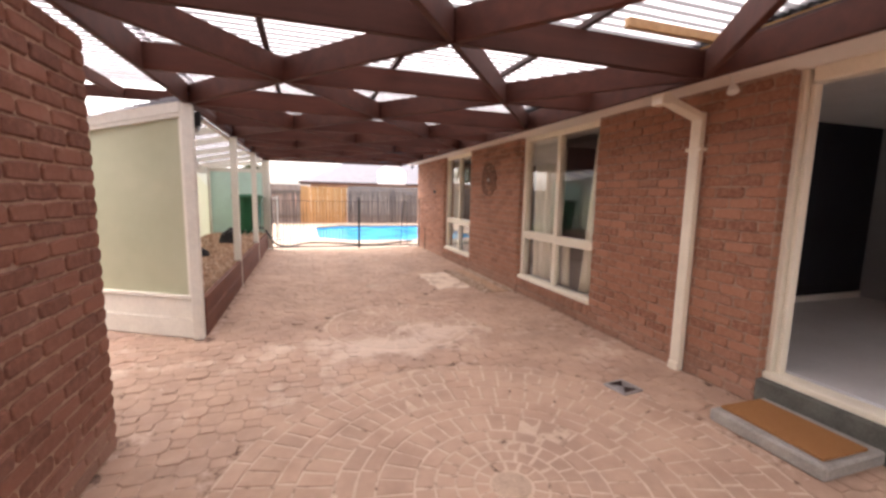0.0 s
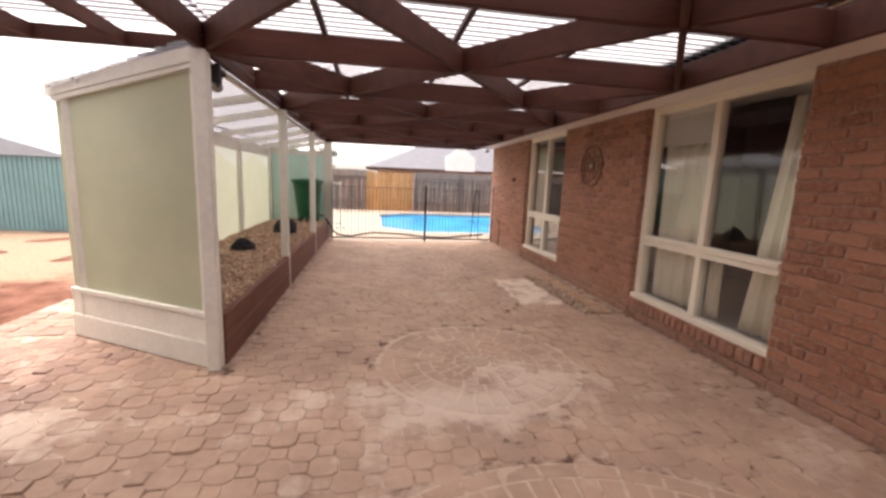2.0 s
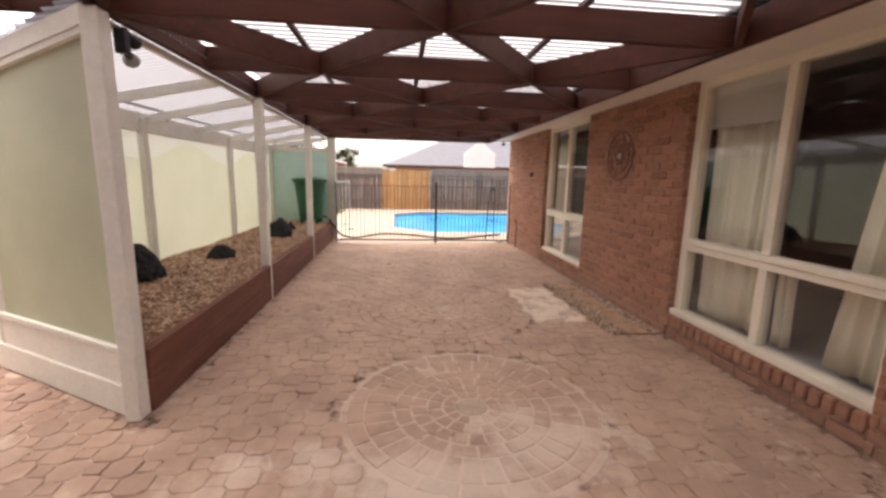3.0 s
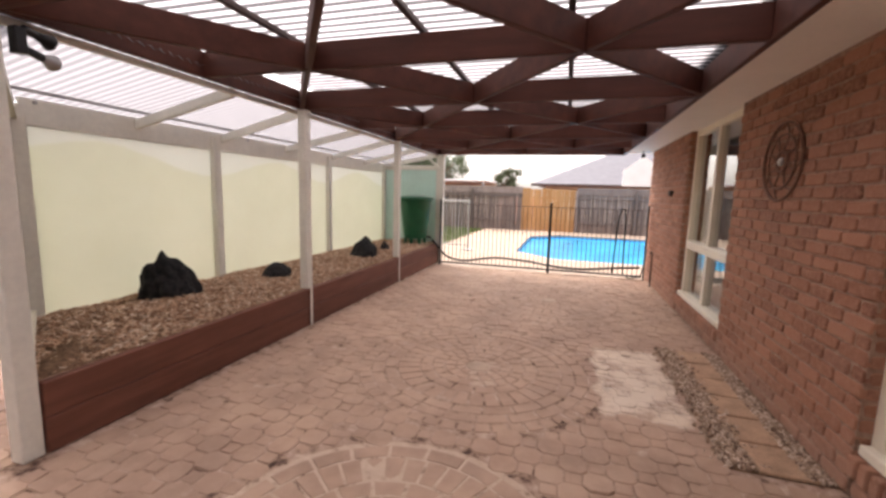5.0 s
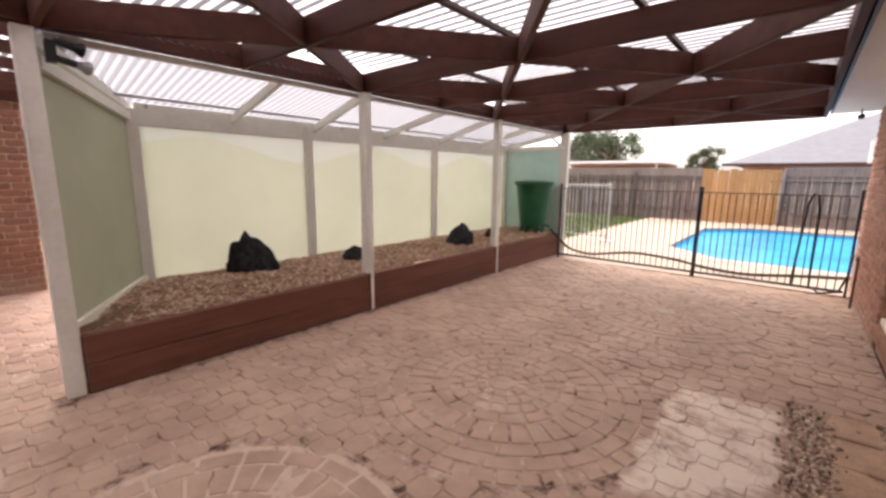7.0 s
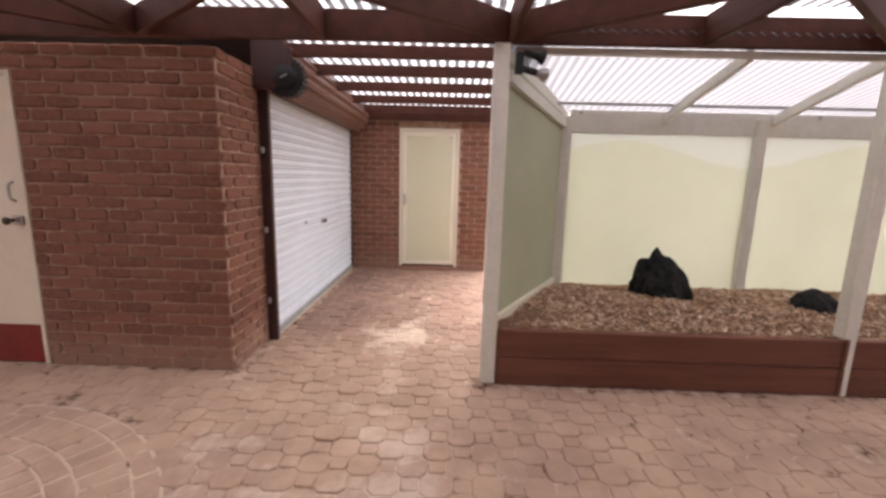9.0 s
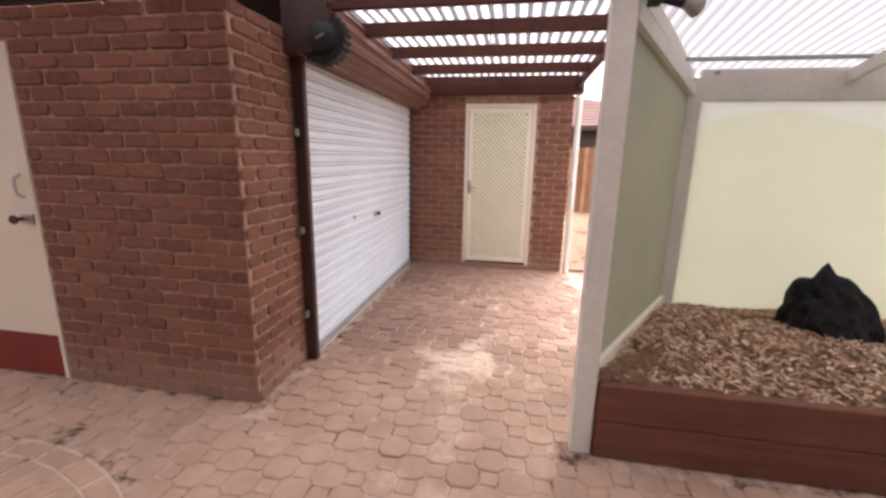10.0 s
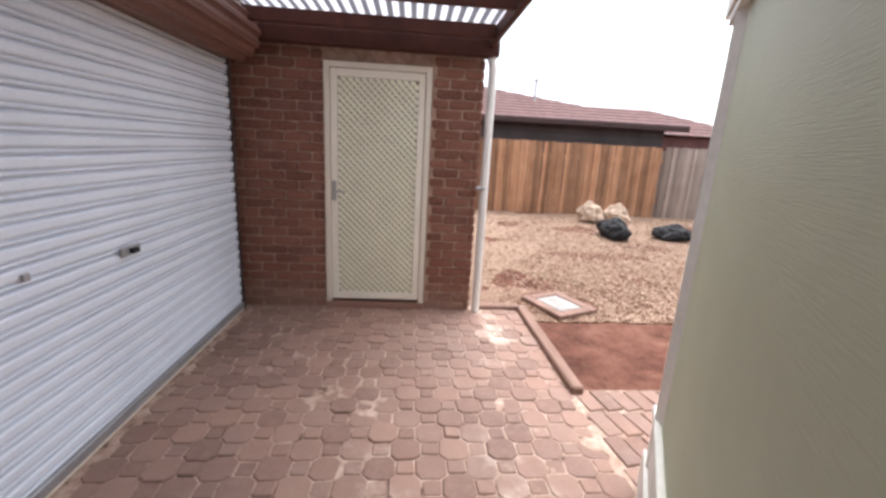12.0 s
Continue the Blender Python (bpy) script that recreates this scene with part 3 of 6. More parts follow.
ground["label"] = "bare red-brown earth of the yard, scattered with straw"

# ---- house on the long side ----
HX = 3.19          # face of the house wall
SOF = 2.43         # underside of the eave
PIERS = [(2.08, 4.05), (5.88, 7.95), (9.66, 12.2)]


def house_pier(y0, y1, tag, seed, near=None):
    w = structure("wall_house_" + tag, box(HX, y0, -0.05, HX + 0.24, y1, 2.5), MORTAR, "brown clay brick house wall with pale mortar joints")
    lay_bricks(w, (HX, y0, 0), (0, 1, 0), (-1, 0, 0), y1 - y0, 0.005, SOF, seed=seed, near=near)
    for yy, s in ((y0, -1), (y1, 1)):
        lay_bricks(w, (HX + 0.24, yy, 0), (-1, 0, 0), (0, s, 0), 0.235, 0.09, SOF, seed=seed + 5, proud=0.004)
    return w


house_pier(*PIERS[0], "south", 1)
house_pier(*PIERS[1], "middle", 2)
house_pier(*PIERS[2], "north", 3)


def under_window(y0, y1, tag, seed):
    w = structure("wall_house_" + tag, box(HX + 0.02, y0, -0.05, HX + 0.24, y1, 0.235), MORTAR, "low brick course under the window")
    lay_bricks(w, (HX + 0.02, y0, 0), (0, 1, 0), (-1, 0, 0), y1 - y0, 0.005, 0.12, seed=seed)
    n = round((y1 - y0) / 0.086)
    me = HALF_ME[0]
    for i in range(n):
        ob = new("sill_brick", me)
        y = y0 + (i + 0.5) * (y1 - y0) / n
        ob.matrix_world = Matrix.Translation((HX + 0.03, y, 0.172 + 0.004 * random.random())) @ Matrix(((0, -1, 0, 0), (0, 0, 1, 0), (1, 0, 0, 0), (0, 0, 0, 1))) @ Matrix.Diagonal((1.0, 1.25, 1.0, 1))
        ob.parent = w
    return w


under_window(4.05, 5.88, "sill_south", 11)
under_window(7.95, 9.66, "sill_north", 12)


def window(tag, y0, y1):
    """A fixed pane pair above, two low lights below, cream timber."""
    w = thing("window_" + tag, "cream timber window with four panes and cream curtains behind", "window", (HX + 0.115, (y0 + y1) / 2, 0))
    w["kind"] = "structure"
    h = (y1 - y0) / 2
    z0, z1, zr = 0.245, SOF, 0.99
    f = box(-0.05, -h, z0, 0.05, -h + 0.06, z1, 0.004)
    box(-0.05, h - 0.09, z0, 0.05, h, z1, 0.004, f)
    box(-0.05, -h + 0.06, z1 - 0.07, 0.05, h - 0.09, z1, 0.004, f)
    box(-0.045, -0.045, z0 + 0.05, 0.045, 0.03, z1 - 0.07, 0.004, f)
    part("window_frame", f, CREAM, w)
    part("transom", box(-0.075, -h + 0.06, zr - 0.045, 0.045, h - 0.09, zr + 0.005, 0.006), CREAM, w)
    part("lower_rail", box(-0.06, -h + 0.06, zr - 0.105, 0.04, h - 0.09, zr - 0.048, 0.005), CREAM, w)
    part("window_sill", box(-0.10, -h + 0.004, z0 - 0.012, 0.05, h - 0.004, z0 + 0.045, 0.006), CREAM, w)
    for a, b in ((-h + 0.06, -0.045), (0.03, h - 0.09)):
        for c, d in ((z0 + 0.045, zr - 0.105), (zr + 0.005, z1 - 0.07)):
            p = part("pane", box(0.0, a, c, 0.006, b, d), GLASS, w, "clear reflecting glass")
            p.visible_shadow = False
    return w


window("1", 4.05, 5.88)
window("2", 7.95, 9.66)


def curtain(top, foot, z0, z1, folds, x=HX + 0.222, label="cream cloth curtain hanging in folds behind the window"):
    """A gathered cloth; top and foot are its stretches in y at both ends, which may differ where it flares."""
    vs, fs = [], []
    n, rows = folds * 8, 6
    for i in range(n + 1):
        u = i / n
        for k in range(rows + 1):
            h = k / rows
            ya, yb = foot[0] + (top[0] - foot[0]) * h, foot[1] + (top[1] - foot[1]) * h
            swell = 0.75 + 0.5 * math.sin(i * 0.37 + 1.0)
            vs.append((x + 0.036 * swell * math.sin(2 * math.pi * i / 8 + 0.25 * math.sin(3 * h + i * 0.2)) * (1 - 0.3 * h),
                       ya + (yb - ya) * u + 0.012 * math.sin(i * 0.7 + 2 * h), z0 + (z1 - z0) * h))
    w = rows + 1
    for i in range(n):
        for k in range(rows):
            a = i * w + k
            fs.append((a, a + w, a + w + 1, a + 1))
    ob = joined("curtain", vs, fs, CURTAIN, None, "")
    ob.data.shade_smooth()
    md = ob.modifiers.new("thickness", "SOLIDIFY")
    md.thickness = 0.003
    del ob["kind"]
    return tagged(ob, label, "curtain", "curtains")


curtain((5.00, 5.78), (5.02, 5.74), 0.30, 2.20, 8)
curtain((4.82, 4.96), (4.80, 4.95), 0.30, 0.95, 2, label="narrow strip of cream curtain beside the mullion")
curtain((4.09, 4.36), (4.09, 4.54), 0.30, 2.30, 4, label="cream cloth curtain flaring out towards its hem")
curtain((9.10, 9.56), (9.08, 9.58), 0.30, 2.30, 6)
curtain((8.06, 8.30), (8.06, 8.36), 0.30, 2.30, 4)
tagged(link_mesh("roller_blind", box(HX + 0.163, 4.99, 2.00, HX + 0.168, 5.80, 2.42, 0.002), WHITE), "white roller blind, pulled down a little", "blind")

# eave, fascia and roof of the house
structure("soffit", box(2.72, -3.0, SOF, HX + 0.3, 12.35, SOF + 0.02), SOFFIT, "cream painted eave lining")
structure("fascia", box(2.695, -3.0, SOF - 0.012, 2.72, 12.37, SOF + 0.16, 0.003), GUIDE, "dark brown fascia board")
structure("fascia_end", box(2.72, 12.35, SOF - 0.012, HX + 0.5, 12.375, SOF + 0.16, 0.003), SOFFIT, "cream painted barge board")
structure("roof_house", prism([(2.70, 2.62), (8.2, 3.9), (8.2, 3.96), (2.62, 2.66)], "y", -3.0, 12.3), GREYROOF, "house roof")
structure("wall_house_end", box(HX + 0.24, 12.05, -0.05, 8.0, 12.2, 2.6), MORTAR, "end wall of the house")
structure("wall_house_back", box(8.0, 0.7, -0.05, 8.2, 12.05, 3.6), DIMW, "inner back wall")
structure("wall_house_start", box(HX, -3.2, -0.05, HX + 0.24, -0.1, 2.5), MORTAR, "brick house wall")
structure("floor_house", box(HX + 0.24, -3.2, 0.10, 8.0, 11.9, 0.25), TILEF, "pale glossy tiled floor")
structure("ceiling_house", box(HX + 0.24, -3.2, 2.5, 8.0, 11.9, 2.55), WHITE, "white ceiling")
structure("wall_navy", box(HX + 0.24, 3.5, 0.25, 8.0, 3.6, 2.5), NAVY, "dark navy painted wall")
structure("wall_room_end", box(7.2, 0.7, 0.25, 7.3, 3.5, 2.5), GREYW, "grey painted wall")
structure("wall_room_start", box(HX + 0.24, -3.2, 0.25, 8.0, -3.1, 2.5), GREYW, "grey painted wall")
structure("wall_rooms", box(HX + 0.24, 7.0, 0.25, 8.0, 7.1, 2.5), DIMW, "plain inner wall")
structure("wall_inner", box(5.6, 3.6, 0.25, 5.7, 11.9, 2.5), DIMW, "plain inner wall")
structure("skirting", box(HX + 0.24, 3.48, 0.25, 7.2, 3.498, 0.33, 0.003), WHITE, "white skirting board")

sd = thing("sliding_door", "sliding glass door standing open in a cream aluminium frame", "door", (HX + 0.14, 1.0, 0))
sd["kind"] = "structure"
f = box(-0.06, 1.035, 0.25, 0.06, 1.08, SOF, 0.004)
box(-0.02, 1.00, 0.25, 0.05, 1.032, SOF - 0.1, 0.004, f)
box(-0.06, -1.1, 0.25, 0.06, -1.03, SOF, 0.004, f)
box(-0.06, -1.03, SOF - 0.10, 0.06, 1.00, SOF, 0.004, f)
part("door_frame", f, CREAM, sd)
part("threshold", box(-0.09, -1.1, 0.205, 0.06, 1.08, 0.25, 0.004), CREAM, sd)
for a, b, xx in ((-1.03, 0.0, 0.012), (-1.03, 0.03, -0.03)):
    s = box(xx, a, 0.25, xx + 0.028, a + 0.05, SOF - 0.1, 0.003)
    box(xx, b - 0.05, 0.25, xx + 0.028, b, SOF - 0.1, 0.003, s)
    box(xx, a + 0.05, 0.25, xx + 0.028, b - 0.05, 0.31, 0.003, s)
    box(xx, a + 0.05, SOF - 0.15, xx + 0.028, b - 0.05, SOF - 0.1, 0.003, s)
    sash = part("sash", s, CREAM, sd)
    p = part("pane", box(xx + 0.010, a + 0.05, 0.31, xx + 0.016, b - 0.05, SOF - 0.15), GLASS, sash, "clear glass")
    p.visible_shadow = False
structure("door_base", box(HX - 0.01, -0.1, -0.05, HX + 0.24, 2.075, 0.203, 0.004), DARKCONC, "dark damp concrete under the sliding door")

# ---- garage corner on the other side ----
GX, GY = -1.12, 2.78
HG = 2.31
gw = box(GX - 0.24, -3.2, -0.05, GX, 0.44, HG)
box(GX - 0.24, 1.36, -0.05, GX, GY, HG, 0, gw)
box(GX - 0.24, 0.44, 2.14, GX, 1.36, HG, 0, gw)
wg = structure("wall_garage_long", gw, MORTAR_PALE, "brown brick garage wall with worn edges")
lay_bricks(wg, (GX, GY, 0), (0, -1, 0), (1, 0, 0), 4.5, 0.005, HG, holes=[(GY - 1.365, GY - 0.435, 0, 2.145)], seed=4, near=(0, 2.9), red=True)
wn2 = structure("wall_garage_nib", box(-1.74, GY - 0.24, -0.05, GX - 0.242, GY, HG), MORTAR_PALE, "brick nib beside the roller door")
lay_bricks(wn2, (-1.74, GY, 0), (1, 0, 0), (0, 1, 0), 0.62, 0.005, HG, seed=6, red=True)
structure("wall_garage_over", box(-4.8, GY - 0.24, 2.15, -1.742, GY, HG), MORTAR_PALE, "brickwork above the roller door")
structure("wall_garage_inside", box(-4.8, GY - 1.2, -0.05, -1.5, GY - 1.1, HG), DIMW, "dark inside of the garage")
BX = -4.80
bw = box(BX - 0.24, 2.5, -0.05, BX, 3.565, 2.34)
box(BX - 0.24, 4.505, -0.05, BX, 4.95, 2.34, 0, bw)
box(BX - 0.24, 3.565, 2.232, BX, 4.505, 2.34, 0, bw)
box(BX - 0.24, 3.565, -0.05, BX - 0.055, 4.505, 0.055, 0, bw)
wb = structure("wall_back", bw, MORTAR_PALE, "brown brick wall around the screen door")
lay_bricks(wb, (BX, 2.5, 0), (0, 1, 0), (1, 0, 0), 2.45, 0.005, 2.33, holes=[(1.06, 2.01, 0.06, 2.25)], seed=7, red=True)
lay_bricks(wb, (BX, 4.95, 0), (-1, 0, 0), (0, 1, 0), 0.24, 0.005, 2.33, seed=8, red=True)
structure("wall_outbuilding", box(-8.5, 2.5, -0.05, BX - 0.24, 4.9, 2.3), MORTAR, "side of the brick outbuilding")
structure("roof_garage", box(-8.6, -3.2, 2.56, -1.3, 2.75, 2.62), GREYROOF, "flat garage roof")
structure("wall_garage_end", box(-8.5, -3.3, -0.05, GX - 0.242, -3.2, HG), MORTAR, "end wall of the garage")
structure("wall_house_corner", box(HX, -3.45, -0.05, 8.2, -3.2, 2.6), MORTAR, "end wall of the house")

# ---- pergola ----
NX = [-1.09, -0.155, 0.78, 1.715, 2.65]
DY = 1.235
ROW0 = 4.765
ROWS_Y = [ROW0 + DY * k for k in range(-6, 7)]
B0, B1 = 2.355, 2.545
perg = thing("pergola", "red-brown stained timber pergola with a triangular lattice of beams", "pergola", (0, 0, 0))
bz = (B0 + B1) / 2
part("edge_beam", bar((NX[0], ROWS_Y[0], bz), (NX[0], ROWS_Y[-1] + 0.03, bz), 0.045, B1 - B0), BEAM, perg)
part("edge_beam", bar((NX[4], ROWS_Y[0], bz), (NX[4], ROWS_Y[-1] + 0.03, bz), 0.045, B1 - B0), BEAM, perg)
for y in ROWS_Y:
    part("cross_beam", bar((NX[0] + 0.024, y, bz), (NX[4] - 0.024, y, bz), 0.045, B1 - B0 - 0.004), BEAM, perg)
for k in range(len(ROWS_Y) - 1):
    y0, y1 = ROWS_Y[k], ROWS_Y[k + 1]
    even = k % 2 == 0
    spans = ((0, 1), (2, 1), (2, 3), (4, 3))
    for a, b in spans:
        p, q = (NX[a], y0), (NX[b], y1)
        if not even:
            p, q = (NX[b], y0), (NX[a], y1)
        d = Vector((q[0] - p[0], q[1] - p[1])).normalized() * 0.035
        part("diagonal_beam", bar((p[0] + d.x, p[1] + d.y, bz - 0.003), (q[0] - d.x, q[1] - d.y, bz - 0.003), 0.043, B1 - B0 - 0.012), BEAM, perg)
for x in (-0.26, 0.70, 1.63):
    part("batten", bar((x, ROWS_Y[0], B1 + 0.022), (x, ROWS_Y[-1], B1 + 0.022), 0.04, 0.04), GUIDE, perg, "dark roof batten")


def corrugated(name, x0, x1, y0, y1, z_at, period, amp, material, spans=2, keep=None):
    """A wavy sheet whose ribs run along x; z_at(x, y) is its middle height."""
    vs, fs = [], []
    y0 = math.floor(y0 / period) * period
    n = round((y1 - y0) / period * 6)
    w = spans + 1
    for i in range(n + 1):
        y = y0 + period * i / 6
        for k in range(w):
            x = x0 + (x1 - x0) * k / spans
            vs.append((x, y, z_at(x, y) + amp * math.cos(2 * math.pi * i / 6)))
    for i in range(n):
        for k in range(spans):
            a = i * w + k
            x, y = (vs[a][0] + vs[a + 1][0]) / 2, vs[a][1]
            if keep is None or keep(x, y):
                fs.append((a, a + 1, a + 1 + w, a + w))
    me = bpy.data.meshes.new(name)
    me.from_pydata(vs, [], fs)
    me.materials.append(material)
    me.shade_smooth()
    return new(name, me)


rs = corrugated("roof_sheet", -1.105, 2.78, ROWS_Y[0], ROWS_Y[-1] + 0.1, lambda x, y: 2.62, 0.095, 0.011, POLY)
rs.parent = perg
tagged(rs, "clear corrugated plastic roofing, slightly grimy, with painted shade stripes")

# raw pine packers along the eave
pine = thing("eave_framing", "unpainted pine framing above the eave", "timber framing", (2.7, 1.5, 2.6))
part("plate", box(0.0, -4.0, -0.052, 0.04, 2.6, 0.006, 0.003), PINE, pine)
for k in range(4):
    part("block", box(-0.85, -2.2 + 0.95 * k, -0.052, 0.0, -2.155 + 0.95 * k, 0.004, 0.003), PINE, pine)

# ---- covered way to the garage ----
cw = thing("carport_roof", "red-brown rafters under clear corrugated sheets by the garage", "carport roof", (0, 0, 0))
R0, R1 = 2.41, 2.51
for x in (-1.70, -2.30, -3.00, -3.75, -4.45):
    part("rafter", bar((x, 2.80, (R0 + R1) / 2), (x, 4.96, (R0 + R1) / 2), 0.045, R1 - R0), BEAM, cw)
part("outer_beam", bar((-4.95, 4.99, (R0 + R1) / 2), (-1.12, 4.99, (R0 + R1) / 2), 0.045, R1 - R0 + 0.01), BEAM, cw)
part("wall_plate", box(-4.86, 2.62, 2.335, -4.70, 5.06, 2.46, 0.006), BEAM, cw)
part("wall_plate", box(-4.84, 2.62, 2.462, -4.74, 5.04, 2.54, 0.006), BEAM, cw)
s = corrugated("roof_sheet", -5.0, -1.05, 2.7, 5.06, lambda x, y: 2.60, 0.095, 0.011, POLY)
s.parent = cw
tagged(s, "clear corrugated plastic roofing with shade stripes in its colour")

# ---- planter and its lean-to ----
PX, BKX = -1.03, -2.42
PY0, PY1 = 4.80, 12.15
EX, EY = -2.55, 5.54
ends = [4.765, 7.22, 9.76, 12.15]
pl = thing("planter", "raised garden bed edged with two courses of brown sleepers", "planter", (PX, PY0, 0))
for a, b in zip(ends, ends[1:]):
    for k in range(2):
        part("sleeper", box(-0.055, a - PY0 + 0.004, 0.004 + 0.212 * k, 0.0, b - PY0 - 0.004, 0.210 + 0.212 * k, 0.006), SLEEPER, pl)
part("sleeper", turned(box(-1.35, 0, 0.0, -0.06, 0.05, 0.40, 0.006), pose(0, PY1 - PY0 - 0.05, 0)), SLEEPER, pl)

vs, fs = [], []
N, M = 22, 110
for j in range(M + 1):
    y = 4.77 + (12.1 - 4.77) * j / M
    xa = PX - 0.055
    t = max(0.0, min(1.0, (y - 4.80) / 0.70))
    xb = -1.16 + (BKX - 0.02 + 1.16) * t if y < 5.5 else BKX - 0.02
    for i in range(N + 1):
        x = xa + (xb - xa) * i / N
        z = 0.415 + 0.05 * math.sin(math.pi * min(1, i / N)) + 0.035 * noise.noise((x * 2.2, y * 2.2, 3)) + 0.014 * noise.noise((x * 11, y * 11, 5))
        vs.append((x, y, z))
for j in range(M):
    for i in range(N):
        a = j * (N + 1) + i
        fs.append((a, a + N + 1, a + N + 2, a + 1))
bed = joined("garden_bed", vs, fs, SOIL, None, "stuff")
tagged(bed, "dark soil under wood-chip mulch in the planter", "soil")


def bed_z(x, y):
    i = (x - (PX - 0.055)) / (BKX - 0.02 - PX + 0.055)
    return 0.415 + 0.05 * math.sin(math.pi * max(0, min(1, i))) + 0.035 * noise.noise((x * 2.2, y * 2.2, 3))


def chips(name, count, place, size, material, label, category, seed):
    """Flat splinters strewn about, one object."""
    rng = random.Random(seed)
    vs, fs = [], []
    for _ in range(count):
        got = place(rng)
        if got is None:
            continue
        x, y, z = got
        l, w, h = size * rng.uniform(0.5, 1.6), size * rng.uniform(0.18, 0.5), size * 0.12
        m = Matrix.Translation((x, y, z + size * 0.1)) @ Euler((rng.uniform(-0.5, 0.5), rng.uniform(-0.5, 0.5), rng.uniform(0, 6.3))).to_matrix().to_4x4()
        o = len(vs)
        tap = rng.uniform(0.3, 1)
        for cx, cy, cz in ((-l, -w, 0), (l, -w * tap, 0), (l, w * tap, 0), (-l, w, 0)):
            vs.append(tuple(m @ Vector((cx / 2, cy / 2, h / 2))))
        for cx, cy, cz in ((-l, -w, 0), (l, -w * tap, 0), (l, w * tap, 0), (-l, w, 0)):
            vs.append(tuple(m @ Vector((cx / 2, cy / 2, -h / 2))))
        fs += [(o, o + 1, o + 2, o + 3), (o, o + 4, o + 5, o + 1), (o + 1, o + 5, o + 6, o + 2), (o + 2, o + 6, o + 7, o + 3), (o + 3, o + 7, o + 4, o)]
    return tagged(joined(name, vs, fs, material), label, category)


def in_bed(rng):
    y = 4.85 + 7.2 * rng.random() ** 1.25
    x = rng.uniform(BKX + 0.03, PX - 0.07)
    if y < 5.55 and x < -1.16 - (y - 4.82) * 1.82:
        return None
    return x, y, bed_z(x, y) + rng.uniform(-0.004, 0.012)


chips("mulch", 14000, in_bed, 0.040, CHIP, "brown and pale wood-chip mulch over the bed", "mulch", 1)


def rock(name, at, sx, sy, sz, seed, label, material, lean=(0.0, 0.0), tip=0.0, rough=1.0, group="rocks in the bed"):
    """A boulder: lean shifts its top sideways, tip draws a knob out of it, rough scales the unevenness."""
    bm = bmesh.new()
    bmesh.ops.create_icosphere(bm, subdivisions=4, radius=1)
    for v in bm.verts:
        c = v.co.copy()
        d = 0.30 * noise.noise(c * 1.3 + Vector((seed, 0, 0))) + 0.20 * noise.noise(c * 3.0 + Vector((0, seed, 0))) + 0.09 * noise.noise(c * 8)
        top = max(0.0, (c.z - 0.93) / 0.07)
        c *= 1 + d * rough
        if c.z > 0:
            k = 1 - 0.16 * min(1, c.z) ** 2
            c.x, c.y = c.x * k + lean[0] * c.z, c.y * k + lean[1] * c.z
            c.z += tip * top * top
        v.co = (c.x * sx, c.y * sy, max(c.z, -0.35) * sz)
    ob = link_mesh(name, bm, material)
    for q in ob.data.polygons:
        q.use_smooth = False
    ob.location = at
    return tagged(ob, label, "rock", group)


rock("rock", (-2.04, 6.41, 0.48), 0.245, 0.25, 0.335, 3.0, "large black garden rock with a knobbed peak on the mulch", ROCK, (-0.10, -0.26), 0.26, 0.8)
rock("rock", (-1.72, 7.56, 0.47), 0.17, 0.16, 0.14, 8.0, "small black rounded rock on the mulch", ROCK, (0, 0), 0.0, 0.7)
rock("rock", (-1.53, 9.48, 0.47), 0.21, 0.23, 0.29, 14.0, "black garden rock on the mulch", ROCK, (0.0, 0.22), 0.1, 0.6)
rock("rock", (-1.55, 10.35, 0.45), 0.09, 0.09, 0.14, 21.0, "small dark grey rock on the mulch", ROCK, (0, 0.3))

# posts of the planter
post = thing("post", "cream painted timber post standing at the planter edge", "post", (PX - 0.05, 7.25, 0), 0, "planter posts")
part("upper_post", box(-0.045, -0.05, 0.43, 0.05, 0.05, B0, 0.006), POSTW, post)
part("lower_strip", box(0.012, 0.0, 0.0, 0.055, 0.04, 0.43, 0.004), POSTW, post)
for y in (9.80, 12.12):
    copy_thing(post, pose(PX - 0.05, y, 0))

lean = thing("lean_to", "lean-to over the planter with cream rafters and white corrugated sheets", "lean-to roof", (0, 0, 0))
ZF, ZB = 2.37, 2.13


def lean_z(x):
    return ZB + (ZF - ZB) * (x - BKX) / (PX - 0.1 - BKX)


for y, yb in ((6.35, 6.45), (7.28, 7.5), (8.6, 8.7), (9.65, 10.0), (10.9, 11.2), (12.1, 12.12)):
    part("rafter", bar((PX - 0.12, y, lean_z(PX - 0.12) - 0.03), (BKX - 0.02, yb, lean_z(BKX) - 0.03), 0.04, 0.085), POSTW, lean)
part("back_beam", box(BKX - 0.03, EY, ZB - 0.17, BKX + 0.012, 12.2, ZB + 0.04, 0.004), POSTW, lean)
part("purlin", bar((-2.22, 5.3, lean_z(-2.22) + 0.028), (-2.22, 12.2, lean_z(-2.22) + 0.028), 0.03, 0.025), GALV, lean)
part("front_plate", bar((-1.14, 4.8, 2.33), (-1.14, 12.2, 2.33), 0.035, 0.045), POSTW, lean)
s = corrugated("roof_sheet", BKX - 0.14, -1.06, 4.62, 12.3, lambda x, y: lean_z(x) + 0.055, 0.072, 0.010, POLYW, 28,
               lambda x, y: y > 4.62 + (-1.06 - x) * 0.55)
s.parent = lean
tagged(s, "milky white corrugated sheets")

